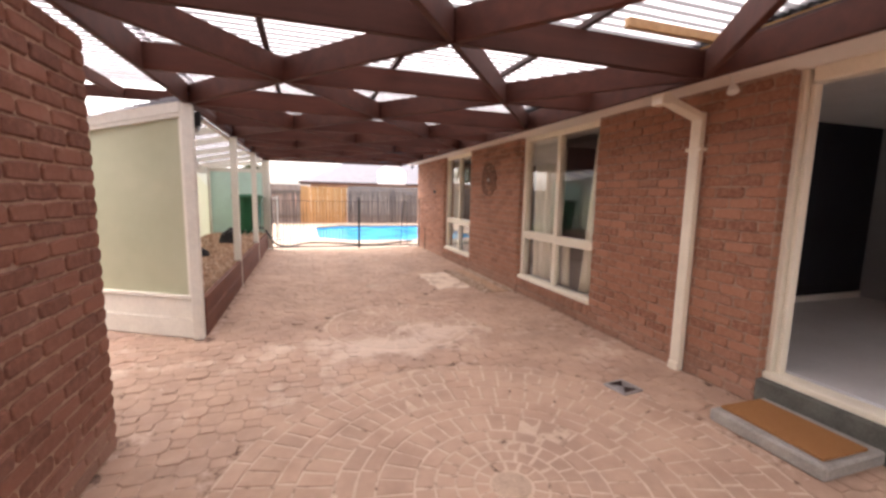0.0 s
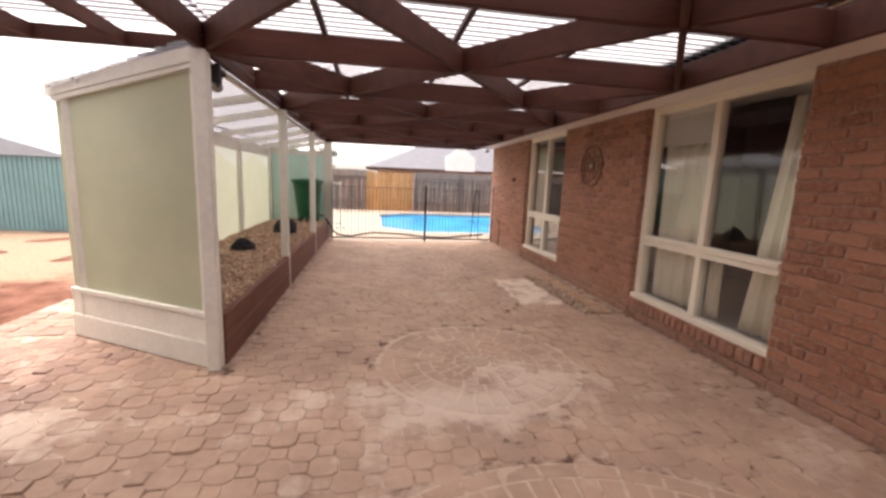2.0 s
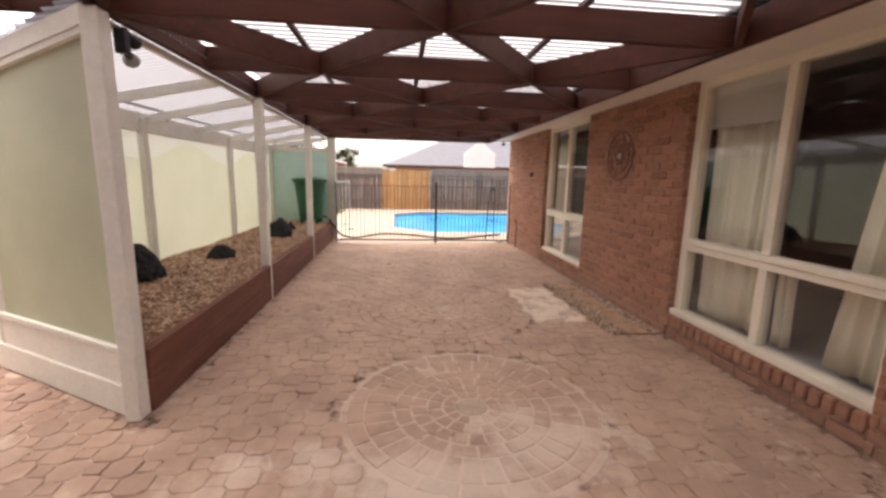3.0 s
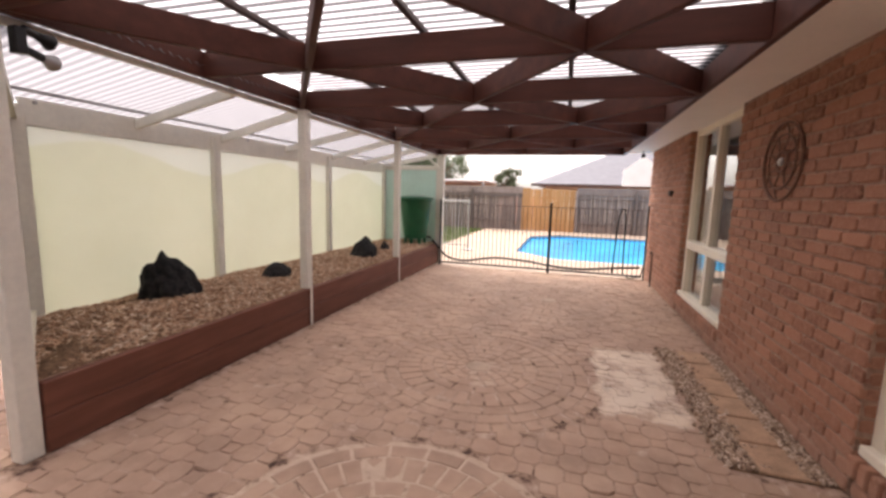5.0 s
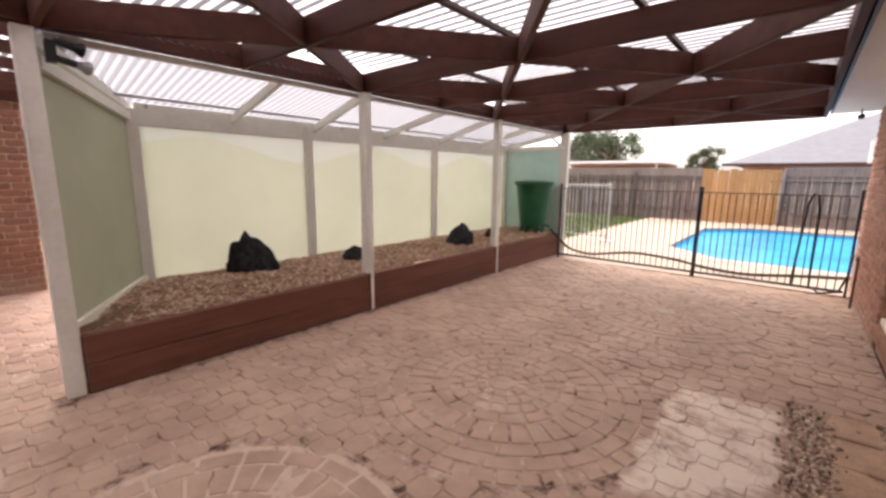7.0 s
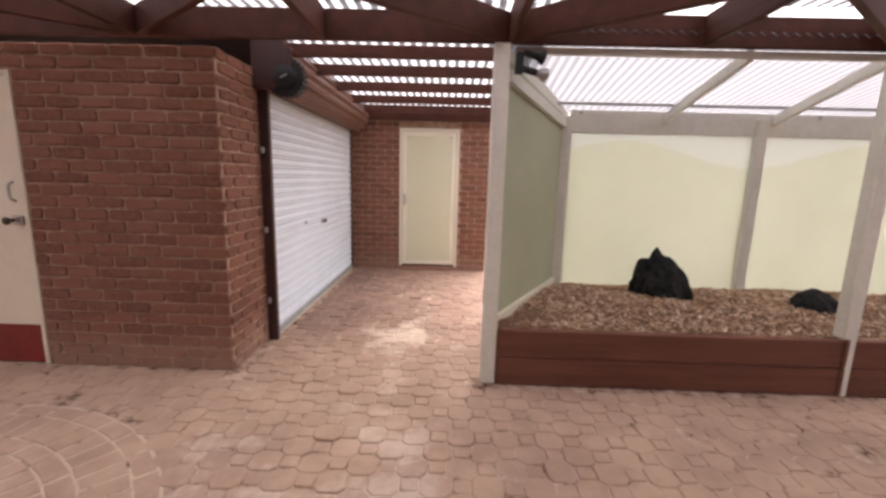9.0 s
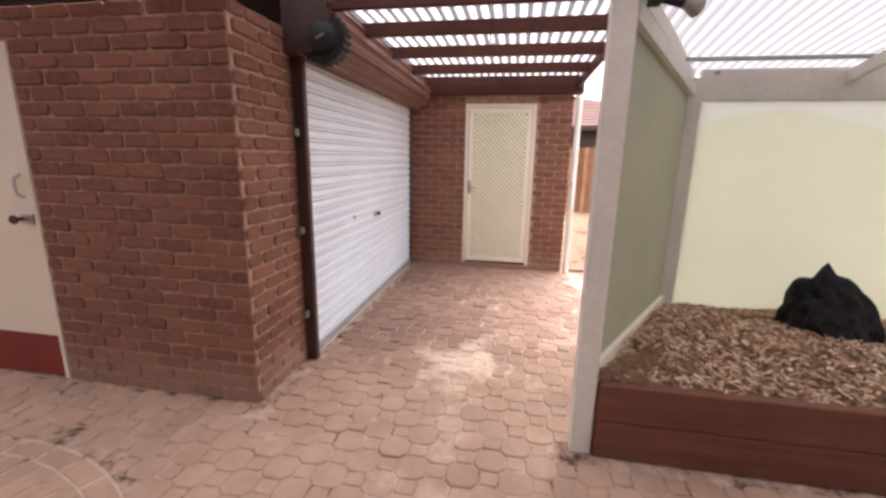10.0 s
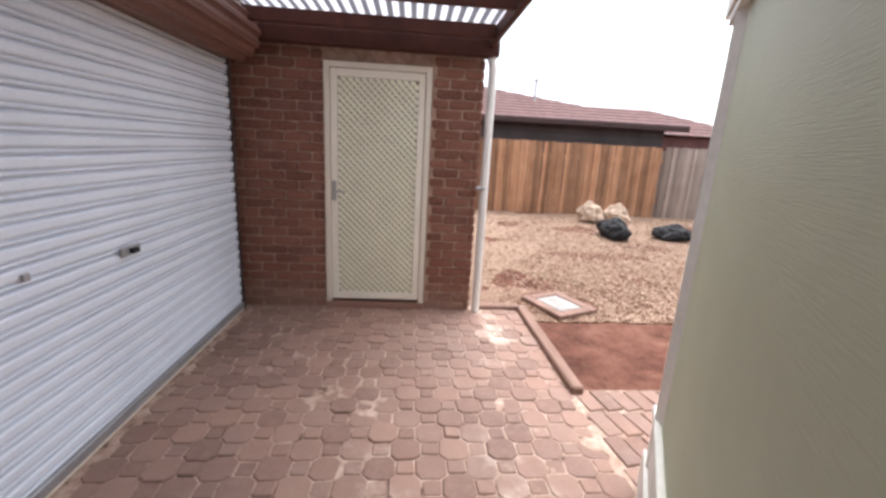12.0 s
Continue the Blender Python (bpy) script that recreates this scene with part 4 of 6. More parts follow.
# back screen
scr = thing("back_screen", "pale lime fibreglass screen between cream posts behind the planter", "screen", (BKX, EY, 0))
by = [5.50, 7.38, 9.84, 12.15]
for y in by:
    part("screen_post", box(-0.045, y - EY - 0.05, 0.0, 0.05, y - EY + 0.05, ZB - 0.02, 0.005), POSTW, scr)
for a, b in zip(by, by[1:]):
    part("screen_sheet", box(-0.02, a - EY + 0.05, 0.30, -0.012, b - EY - 0.05, ZB - 0.17), LIME, scr)
es = thing("end_screen", "aqua fibreglass screen closing the end of the planter", "screen", (BKX, 12.2, 0))
part("end_sheet", box(0.05, -0.02, 0.40, 1.28, -0.012, ZB - 0.05), AQUA, es)
part("end_rail", box(0.05, -0.035, ZB - 0.1, 1.30, 0.0, ZB + 0.0, 0.004), POSTW, es)

# slanted screen at the start of the planter
A = Vector((-1.09, 4.71, 0))
E2 = Vector((EX, EY, 0))
ang = math.degrees(math.atan2(E2.y - A.y, E2.x - A.x))
L = (E2 - A).length
ss = thing("slanted_screen", "grey-green panel with cream trim and weatherboard base, set at a slant", "screen", A, ang)
# local x runs along the panel, +y faces the covered way
part("corner_post", turned(box(-0.05, -0.055, 0.0, 0.045, 0.05, B0 - 0.002, 0.006), pose(0, 0, 0, 0, 0, -ang)), POSTW, ss)
part("far_post", box(L - 0.06, -0.075, 0.0, L, -0.014, 2.10, 0.005), POSTW, ss)


def slope(x, a, b):
    return a + (b - a) * x / L


part("panel_sheet", prism([(0.05, 0.42), (L, 0.42), (L, 2.10), (0.05, 2.28)], "y", -0.012, 0.004), GREENSHEET, ss, "grey-green fibre sheet")
for k in range(2):
    part("base_board", prism([(0.05, 0.012 + 0.2 * k), (L, 0.012 + 0.2 * k), (L, 0.206 + 0.2 * k), (0.05, 0.206 + 0.2 * k)], "y", 0.005, 0.040 - 0.016 * k), POSTW, ss)
part("lower_trim", box(0.05, 0.005, 0.415, L, 0.036, 0.455, 0.004), POSTW, ss)
part("side_trim", box(0.051, 0.005, 0.455, 0.085, 0.03, 2.235, 0.004), POSTW, ss)
part("upper_trim", prism([(0.05, 2.235), (L, 2.055), (L, 2.09), (0.05, 2.27)], "y", 0.005, 0.036), POSTW, ss)
part("fascia_board", prism([(0.05, 2.272), (L + 0.06, 2.092), (L + 0.06, 2.20), (0.05, 2.37)], "y", -0.005, 0.045), POSTW, ss)
part("inner_rail", prism([(0.05, 2.13), (L - 0.05, 1.98), (L - 0.05, 2.06), (0.05, 2.21)], "y", -0.05, -0.013), POSTW, ss)
part("inner_kerb", prism([(0.05, 0.42), (L - 0.05, 0.42), (L - 0.05, 0.50), (0.05, 0.50)], "y", -0.045, -0.013), CREAM, ss)

# cleats on the back beam and a hook under the covered way
for y in (5.62, 7.9, 9.2, 10.6):
    part("cleat", box(BKX + 0.012, y, ZB + 0.0, BKX + 0.028, y + 0.028, ZB + 0.028, 0.003), GALV, lean)
hook = link_mesh("hook", tube([(-2.3, 4.05, 2.41), (-2.3, 4.05, 2.36), (-2.29, 4.06, 2.335), (-2.28, 4.08, 2.35)], 0.006, 6), BLACK)
tagged(hook, "small black hook screwed under a rafter", "hook")

# ---- paving ----
P = 0.257
CIRC = [(1.0, 1.80, 1.58), (1.01, 4.69, 0.88), (1.0, 6.81, 1.05), (1.5, 9.50, 1.15)]


def paved(x, y):
    """True where the octagon paving lies."""
    if x > HX - 0.02 or y > 11.66 or y < -3.1:
        return False
    if x > 2.66 and 5.9 < y < 7.9:
        return False
    if x >= GX + 0.02 and y < GY:
        ok = True
    elif x > PX + 0.02:
        ok = True
    elif y < GY + 0.08:
        return False
    else:
        # the covered way, bounded by the slanted screen and the edging
        if x < BX + 0.02:
            return False
        line = A.y + (E2.y - A.y) * (x - A.x) / (E2.x - A.x)
        if x > EX:
            ok = y < line - 0.05
        else:
            ok = y < 5.46 if x > -3.4 else y < 5.46
    for cx, cy, r in CIRC:
        if (x - cx) ** 2 + (y - cy) ** 2 < (r + 0.02) ** 2:
            return False
    return ok


side = flat("pavement_side", -5.0, -3.1, -2.45, 5.499, -0.005, JOINT, 0.5, 0, "driveway of brown octagon pavers before the roller door")
pav = flat("pavement", -2.45, -3.1, HX, 11.72, -0.005, JOINT, 0.5, 0, "patio of brown octagon pavers laid in dusty sand")
# the end that runs out past the screen
wing = flat("pavement_wing", -3.4, 5.5, -2.45, 6.7, -0.010, JOINT, 0.5, 0, "brick paving beside the yard")


def tile_shape(outline, seed, top=0.0, depth=0.03, bev=0.006):
    rng = random.Random(seed)
    n = len(outline)
    vs = [(x, y, -depth) for x, y in outline]
    vs += [(x, y, top - bev) for x, y in outline]
    for x, y in outline:
        r = math.hypot(x, y)
        k = max(0, (r - bev) / r)
        vs.append((x * k, y * k, top + rng.uniform(-0.0012, 0.0012)))
    fs = []
    for r in range(2):
        for k in range(n):
            a, b = r * n + k, r * n + (k + 1) % n
            fs.append((a, b, b + n, a + n))
    fs.append(tuple(range(2 * n, 3 * n)))
    return vs, fs


def octagon(seed):
    rng = random.Random(seed)
    w, s, j = 0.0788, 0.0468, 0.003
    pts = [(w, -s), (w, s), (s, w), (-s, w), (-w, s), (-w, -s), (-s, -w), (s, -w)]
    return [(x + rng.uniform(-j, j), y + rng.uniform(-j, j)) for x, y in pts]


def square(seed):
    rng = random.Random(seed)
    s, c, j = 0.0448, 0.009, 0.0025
    pts = [(s, -s + c), (s, s - c), (s - c, s), (-s + c, s), (-s, s - c), (-s, -s + c), (-s + c, -s), (s - c, -s)]
    return [(x + rng.uniform(-j, j), y + rng.uniform(-j, j)) for x, y in pts]


def mesh_of(name, shape, material):
    me = bpy.data.meshes.new(name)
    me.from_pydata(shape[0], [], shape[1])
    me.materials.append(material)
    return me


OCT = [tile_shape(octagon(i), i) for i in range(6)]
SQR = [tile_shape(square(40 + i), i) for i in range(4)]
OCT_ME = [mesh_of("paver", s, PAVER) for s in OCT]
SQR_ME = [mesh_of("paver", s, PAVER) for s in SQR]

rng = random.Random(5)
rest_v, rest_f = [], []
loose = 0


def drop(shapes, meshes, x, y, near, rz=0.0):
    global loose
    k = rng.randrange(len(shapes))
    lift = 0.004 * noise.noise((x * 0.9, y * 0.9, 7)) + rng.uniform(-0.0035, 0.0035)
    heave = 1.0
    if rng.random() < 0.06:
        lift, heave = lift + rng.uniform(0.003, 0.008), 2.2
    m = Matrix.Translation((x, y, lift)) @ Euler((rng.gauss(0, 0.02) * heave, rng.gauss(0, 0.02) * heave, rz + rng.gauss(0, 0.015) + rng.choice((0, 1, 2, 3)) * math.pi / 2)).to_matrix().to_4x4()
    if near and loose < 290:
        ob = new("paver", meshes[k])
        ob.matrix_world = m
        ob.parent = pav
        loose += 1
        return
    v, f = shapes[k]
    o = len(rest_v)
    rest_v.extend(tuple(m @ Vector(c)) for c in v)
    rest_f.extend(tuple(o + i for i in q) for q in f)


for i in range(-22, 15):
    for j in range(-13, 48):
        x, y = i * P, j * P
        for dx, dy, kind in ((0, 0, 0), (P / 2, P / 2, 0), (P / 2, 0, 1), (0, P / 2, 1)):
            u, w = x + dx, y + dy
            if paved(u, w):
                near = -3.6 < u < -1.2 and 3.0 < w < 5.4
                drop((OCT, SQR)[kind], (OCT_ME, SQR_ME)[kind], u, w, near)


def ring_shape(r0, r1, a0, a1, seed):
    """One wedge of a paved ring, around the ring's centre."""
    rj = random.Random(seed)
    g = 0.0055
    da0, da1 = 0.0085 / max(r0, 0.05), 0.0085 / r1
    steps = 2
    low = [(r0 + g, a0 + da0 + (a1 - a0 - 2 * da0) * t / steps) for t in range(steps + 1)]
    high = [(r1 - g, a1 - da1 - (a1 - a0 - 2 * da1) * t / steps) for t in range(steps + 1)]
    pts = [(r * math.cos(a) + rj.uniform(-0.002, 0.002), r * math.sin(a) + rj.uniform(-0.002, 0.002)) for r, a in low + high]
    return pts


def wedge(ring_ob, cx, cy, r0, r1, a0, a1, seed, single):
    pts = ring_shape(r0, r1, a0, a1, seed)
    mx, my = sum(p[0] for p in pts) / len(pts), sum(p[1] for p in pts) / len(pts)
    local = [(x - mx, y - my) for x, y in pts]
    vs, fs = tile_shape(local, seed)
    lift = 0.003 * noise.noise((mx * 2 + cx, my * 2 + cy, 1)) + rng.uniform(-0.002, 0.002)
    if single:
        ob = new("paver", mesh_of("paver", (vs, fs), PAVER))
        ob.location = (mx + cx, my + cy, lift)
        ob.rotation_euler = (rng.gauss(0, 0.01), rng.gauss(0, 0.01), 0)
        ob.parent = ring_ob
        return
    o = len(circle_v)
    tx, ty = rng.gauss(0, 0.01), rng.gauss(0, 0.01)
    circle_v.extend((x + mx + cx, y + my + cy, z + lift + x * tx + y * ty) for x, y, z in vs)
    circle_f.extend(tuple(o + i for i in q) for q in fs)


for ci, (cx, cy, R) in enumerate(CIRC):
    r, ring = 0.115, 0
    laid = 0
    circle_v, circle_f = [], []
    base = bmesh.new()
    base.faces.new([base.verts.new((cx + (R - 0.01) * math.cos(2 * math.pi * k / 64), cy + (R - 0.01) * math.sin(2 * math.pi * k / 64), -0.0035)) for k in range(64)])
    ring_ob = structure("paving_circle", base, JOINT_CIRCLE if ci < 2 else JOINT, "circle of brown pavers in concentric rings round a pale centre stone")
    cap = [(0.105 * math.cos(2 * math.pi * k / 16), 0.105 * math.sin(2 * math.pi * k / 16)) for k in range(16)]
    v, f = tile_shape(cap, ci, 0.002)
    ob = new("centre_stone", mesh_of("centre_stone", (v, f), TANSTONE))
    ob.location = (cx, cy, 0)
    ob.parent = ring_ob
    ob["label"] = "round tan concrete centre stone"
    plan = [(0.085, 0.075), (0.10, 0.10), (0.11, 0.10), (0.11, 0.17), (0.20, 0.11), (0.11, 0.22), (0.11, 0.22), (0.20, 0.115), (0.11, 0.22), (0.20, 0.12), (0.11, 0.22), (0.20, 0.12)]
    for depth, wide in plan:
        if r + depth > R:
            depth = R - r
            if depth < 0.06:
                break
        n = max(8, round(2 * math.pi * (r + depth / 2) / wide))
        off = rng.random()
        for k in range(n):
            wedge(ring_ob, cx, cy, r, r + depth, 2 * math.pi * (k + off) / n, 2 * math.pi * (k + 1 + off) / n, ci * 1000 + ring * 100 + k, laid < 295)
            laid += 1
        r += depth
        ring += 1
    if circle_v:
        joined("outer_pavers", circle_v, circle_f, PAVER_I, ring_ob)
joined("paver_field", rest_v, rest_f, PAVER_I, pav)

# bricks of the wing, laid in pairs
for i in range(4):
    for j in range(6):
        x, y = -3.28 + 0.235 * i, 5.56 + 0.12 * j + (0.0 if i % 2 else 0.0)
        sh = [(-0.11, -0.054), (0.11, -0.054), (0.11, 0.054), (-0.11, 0.054)]
        if i == 0 and j == 0:
            WING_ME = mesh_of("paver", tile_shape(sh, 3), PAVER)
        ob = new("paver", WING_ME)
        ob.location = (x, y, rng.uniform(-0.003, 0.003))
        ob.rotation_euler = (rng.gauss(0, 0.01), rng.gauss(0, 0.01), 0.2 + rng.gauss(0, 0.02))
        ob.parent = wing

# gravel strip with stepping stones beside the house
strip = flat("gravel_strip", 2.66, 5.9, HX, 7.9, -0.002, SOIL, 0.3, 0, "gravel strip along the house wall")
for k in range(6):
    st = box(-0.145, -0.155, 0, 0.145, 0.155, 0.024, 0.006)
    ob = link_mesh("stepping_stone", st, TERRA)
    ob.matrix_world = pose(2.95 + rng.uniform(-0.012, 0.012), 6.07 + 0.33 * k, -0.012, rng.gauss(0, 1), rng.gauss(0, 1), rng.gauss(0, 2))
    tagged(ob, "square terracotta stepping stone in the gravel", "stepping stone", "stepping stones")


def pebbles(name, count, place, size, label, seed):
    rj = random.Random(seed)
    base = bmesh.new()
    bmesh.ops.create_icosphere(base, subdivisions=1, radius=1)
    bv = [v.co.copy() for v in base.verts]
    bf = [tuple(v.index for v in f.verts) for f in base.faces]
    base.free()
    vs, fs = [], []
    for _ in range(count):
        x, y, z = place(rj)
        s = size * rj.uniform(0.5, 1.4)
        m = Matrix.Translation((x, y, z)) @ Euler((rj.uniform(0, 6), rj.uniform(0, 6), rj.uniform(0, 6))).to_matrix().to_4x4() @ Matrix.Diagonal((s, s * rj.uniform(0.5, 0.9), s * rj.uniform(0.4, 0.8), 1))
        o = len(vs)
        vs += [tuple(m @ c) for c in bv]
        fs += [tuple(o + i for i in f) for f in bf]
    return tagged(joined(name, vs, fs, PEBBLE), label, "gravel")


def in_strip(rj):
    y = rj.uniform(5.92, 7.88)
    x = rj.choice((rj.gauss(2.735, 0.055), rj.uniform(3.05, 3.17)))
    return x, y, 0.002 + rj.uniform(0, 0.012)


pebbles("gravel", 3400, in_strip, 0.016, "mixed brown and pale pebbles", 3)

# ---- garage doors and fittings ----
rd = thing("roller_door", "white ribbed steel roller door, closed", "garage door", (-3.2, GY + 0.03, 0))
x0, x1 = -1.47, 1.45
z = 0.07
vs, fs = [], []
zs = []
while z < 2.30:
    zs += [(z, -0.016), (z + 0.003, 0.004), (z + 0.010, 0.0105), (z + 0.018, 0.009), (z + 0.022, -0.006), (z + 0.025, -0.006), (z + 0.029, 0.008), (z + 0.038, 0.0135), (z + 0.068, 0.0135), (z + 0.077, 0.006), (z + 0.080, -0.016)]
    z += 0.086
for z, d in zs:
    vs += [(x0, d, z), (x1, d, z)]
for i in range(len(zs) - 1):
    fs.append((2 * i, 2 * i + 1, 2 * i + 3, 2 * i + 2))
cur = joined("curtain", vs, fs, ROLLER, rd, "")
del cur["kind"]
part("bottom_rail", box(x0, -0.01, 0.018, x1, 0.03, 0.075, 0.004), GALV, rd, "grey steel bottom rail")
part("seal", box(x0, -0.008, 0.0, x1, 0.026, 0.018, 0.003), DOORC, rd, "tan weather seal")
part("guide", box(x1 - 0.01, -0.02, 0.0, x1 + 0.04, 0.06, 2.32, 0.004), GUIDE, rd, "dark brown guide rail")
part("guide", box(x0 - 0.035, -0.02, 0.0, x0 - 0.002, 0.03, 2.32, 0.004), GUIDE, rd, "dark brown guide rail")
for zz in (0.35, 0.98, 1.65):
    part("guide_bracket", box(x1 + 0.04, 0.0, zz, x1 + 0.085, 0.02, zz + 0.05, 0.004), GALV, rd)
lk = part("lock_plate", box(-0.13, 0.018, 0.90, 0.03, 0.030, 0.955, 0.006), GALV, rd)
part("lock_handle", box(-0.08, 0.03, 0.915, -0.03, 0.055, 0.94, 0.004), DARKP, lk)
part("keyhole", box(0.55, 0.015, 0.955, 0.585, 0.028, 0.985, 0.004), GALV, rd)

# ribbed cover of the roll
cov = []
R = 0.21
for k in range(19):
    a = radians(-75 + 150 * k / 18 - 10)
    rr = R + (0.013 if k % 3 else -0.006)
    cov.append((0.02 + 0.10 + rr * math.cos(a), 2.36 + rr * math.sin(a)))
cov += [(0.0, 2.60), (0.0, 2.16)]
rc = thing("roller_cover", "ribbed brown steel cover over the rolled-up door", "door cover", (-3.2, GY, 0))
part("cover", prism(cov, "x", -1.42, 1.54), DRUM, rc)
# dark sheet put where the roll's open end is only a shaded hollow
part("hollow_end_shade", prism([(0.12 + (y - 0.12) * 0.97, 2.36 + (z - 2.36) * 0.97) for y, z in cov], "x", 1.541, 1.56), GUIDE, rc, "dark sheet for the shaded hollow of the open end")
for k in range(1, 18, 3):
    y, z = cov[k]
    part("rib", bar((-1.42, y, z), (1.54, y, z), 0.016, 0.012, 0.003), DRUM, rc)

# round black fan-like fitting under the cover's end
fl = thing("floodlight", "round black finned floodlight fixed beside the roller cover", "floodlight", (-1.70, GY + 0.26, 2.25))
ring = bmesh.new()
outl = []
for k in range(48):
    rr = 0.165 if k % 2 else 0.148
    outl.append((rr * math.cos(2 * math.pi * k / 48), rr * math.sin(2 * math.pi * k / 48)))
prism(outl, "x", -0.05, 0.05, ring)
part("housing", ring, DARKP, fl)
part("lens", turned(lathe([(0.11, 0.0), (0.085, 0.012), (0.03, 0.018)], 20), pose(0.05, 0, 0, 0, 90, 0)), BLACK, fl, "dark glass lens", True)
part("bracket", box(-0.02, -0.26, -0.02, 0.02, -0.10, 0.02, 0.004), DARKP, fl)
part("emblem", turned(box(0.068, -0.03, -0.006, 0.072, 0.03, 0.006), pose(0, 0, 0, 25, 0, 0)), CHROME, fl, "small bright strip")

sdoor = thing("screen_door", "cream security screen door with a diagonal mesh", "door", (BX, 4.035, 0.06))
W2, H2 = 0.465, 2.17
f = box(-0.05, -W2, 0.0, 0.022, -W2 + 0.05, H2, 0.004)
box(-0.05, W2 - 0.05, 0.0, 0.022, W2, H2, 0.004, f)
box(-0.05, -W2 + 0.05, H2 - 0.05, 0.022, W2 - 0.05, H2, 0.004, f)
part("door_frame", f, DOORC, sdoor)
l = box(-0.02, -W2 + 0.055, 0.03, 0.014, -W2 + 0.115, H2 - 0.055, 0.004)
box(-0.02, W2 - 0.115, 0.03, 0.014, W2 - 0.055, H2 - 0.055, 0.004, l)
box(-0.02, -W2 + 0.115, H2 - 0.12, 0.014, W2 - 0.115, H2 - 0.055, 0.004, l)
box(-0.02, -W2 + 0.115, 0.03, 0.014, W2 - 0.115, 0.10, 0.004, l)
leaf = part("leaf", l, CREAM, sdoor)
a0, a1, c0, c1 = -W2 + 0.115, W2 - 0.115, 0.10, H2 - 0.12
part("inner_door", box(-0.045, a0, c0, -0.026, a1, c1), SCREENBACK, sdoor, "cream door behind the mesh, coloured dark for the shaded gaps")
for sgn in (1, -1):
    g = bmesh.new()
    step = 0.060
    span = (a1 - a0) + (c1 - c0)
    k = 0
    while k * step < span:
        s = k * step
        k += 1
        p = (a0 + s, c0) if s < a1 - a0 else (a1, c0 + s - (a1 - a0))
        q = (a0, c0 + s) if s < c1 - c0 else (a0 + s - (c1 - c0), c1)
        if sgn < 0:
            p, q = (a0 + a1 - p[0], p[1]), (a0 + a1 - q[0], q[1])
        if math.hypot(p[0] - q[0], p[1] - q[1]) < 0.02:
            continue
        wdt = 0.030 if sgn > 0 else 0.009
        join(g, bar((0.002 - 0.019 * (sgn < 0), p[0], p[1]), (0.002 - 0.019 * (sgn < 0), q[0], q[1]), wdt, 0.010, 0, (1, 0, 0)))
    part("mesh_bars", g, MESHC, leaf)
hd = part("handle_plate", box(0.014, -W2 + 0.06, 0.98, 0.024, -W2 + 0.10, 1.16, 0.004), CHROME, leaf)
part("lever", bar((0.04, -W2 + 0.08, 1.07), (0.045, -W2 + 0.18, 1.06), 0.014, 0.018), CHROME, sdoor)
part("door_step", box(-0.05, -W2, -0.06, 0.03, W2, -0.002, 0.004), RED_BRICK, sdoor)

gd = thing("garage_door", "cream painted flush door with a dark red kick plate", "door", (GX, 0.90, 0))
f = box(-0.10, -0.455, 0.0, 0.012, -0.425, 2.135, 0.003)
box(-0.10, 0.425, 0.0, 0.012, 0.455, 2.135, 0.003, f)
box(-0.10, -0.425, 2.105, 0.012, 0.425, 2.135, 0.003, f)
part("door_frame", f, DOORC, gd)
lf = part("leaf", box(-0.035, -0.42, 0.012, 0.002, 0.42, 2.10, 0.003), DOORC, gd)
part("kick_plate", box(0.002, -0.42, 0.012, 0.006, 0.42, 0.31, 0.002), REDPL, lf, "dark red kick plate")
hp = part("lock", box(0.002, 0.34, 1.07, 0.03, 0.42, 1.14, 0.006), CHROME, lf)
part("knob", turned(lathe([(0.012, 0.0), (0.012, 0.03), (0.026, 0.04), (0.028, 0.055), (0.015, 0.066)], 16), pose(0.03, 0.36, 1.105, 0, 90, 0)), RUST, gd, "", True)
part("pull", tube([(0.005, 0.37, 1.24), (0.04, 0.37, 1.26), (0.045, 0.37, 1.31), (0.04, 0.37, 1.36), (0.005, 0.37, 1.38)], 0.009), CHROME, lf)

dp = thing("downpipe", "white round downpipe at the corner of the brick wall", "downpipe", (BX + 0.04, 5.02, 0))
part("pipe", tube([(0, 0, 0.0), (0, 0, 2.25), (0, -0.02, 2.33)], 0.038, 12), WHITE, dp)
part("clip", box(-0.05, -0.07, 1.2, 0.045, 0.0, 1.225, 0.003), GALV, dp)

# ---- fittings on the house ----
dh = thing("downpipe", "cream rectangular downpipe with an elbow to the gutter", "downpipe", (HX - 0.045, 2.74, 0))
part("pipe", box(-0.035, -0.05, 0.0, 0.03, 0.05, 2.25, 0.008), CREAM, dh)
part("elbow", bar((0.012, 0, 2.205), (-0.41, 0.0, 2.335), 0.098, 0.062, 0.008), CREAM, dh)
part("outlet", box(-0.465, -0.058, 2.275, -0.375, 0.058, 2.414, 0.006), CREAM, dh)
part("shoe", box(-0.05, -0.052, 0.0, 0.03, 0.052, 0.08, 0.01), CREAM, dh)
part("strap", box(-0.04, -0.075, 1.93, 0.04, 0.075, 1.96, 0.003), CREAM, dh)

el = thing("eave_light", "small cream spotlight under the eave", "light", (2.96, 2.33, SOF))
part("base", turned(lathe([(0.035, -0.012), (0.035, 0.0)], 16), pose(0, 0, 0)), WHITE, el)
part("arm", tube([(0, 0, 0), (-0.01, 0, -0.05), (0.0, 0.0, -0.08)], 0.010), WHITE, el)
part("lamp", turned(lathe([(0.02, 0.0), (0.03, 0.02), (0.04, 0.06), (0.03, 0.07)], 16), pose(0, 0, -0.07, 160, 15, 0)), WHITE, el, "", True)

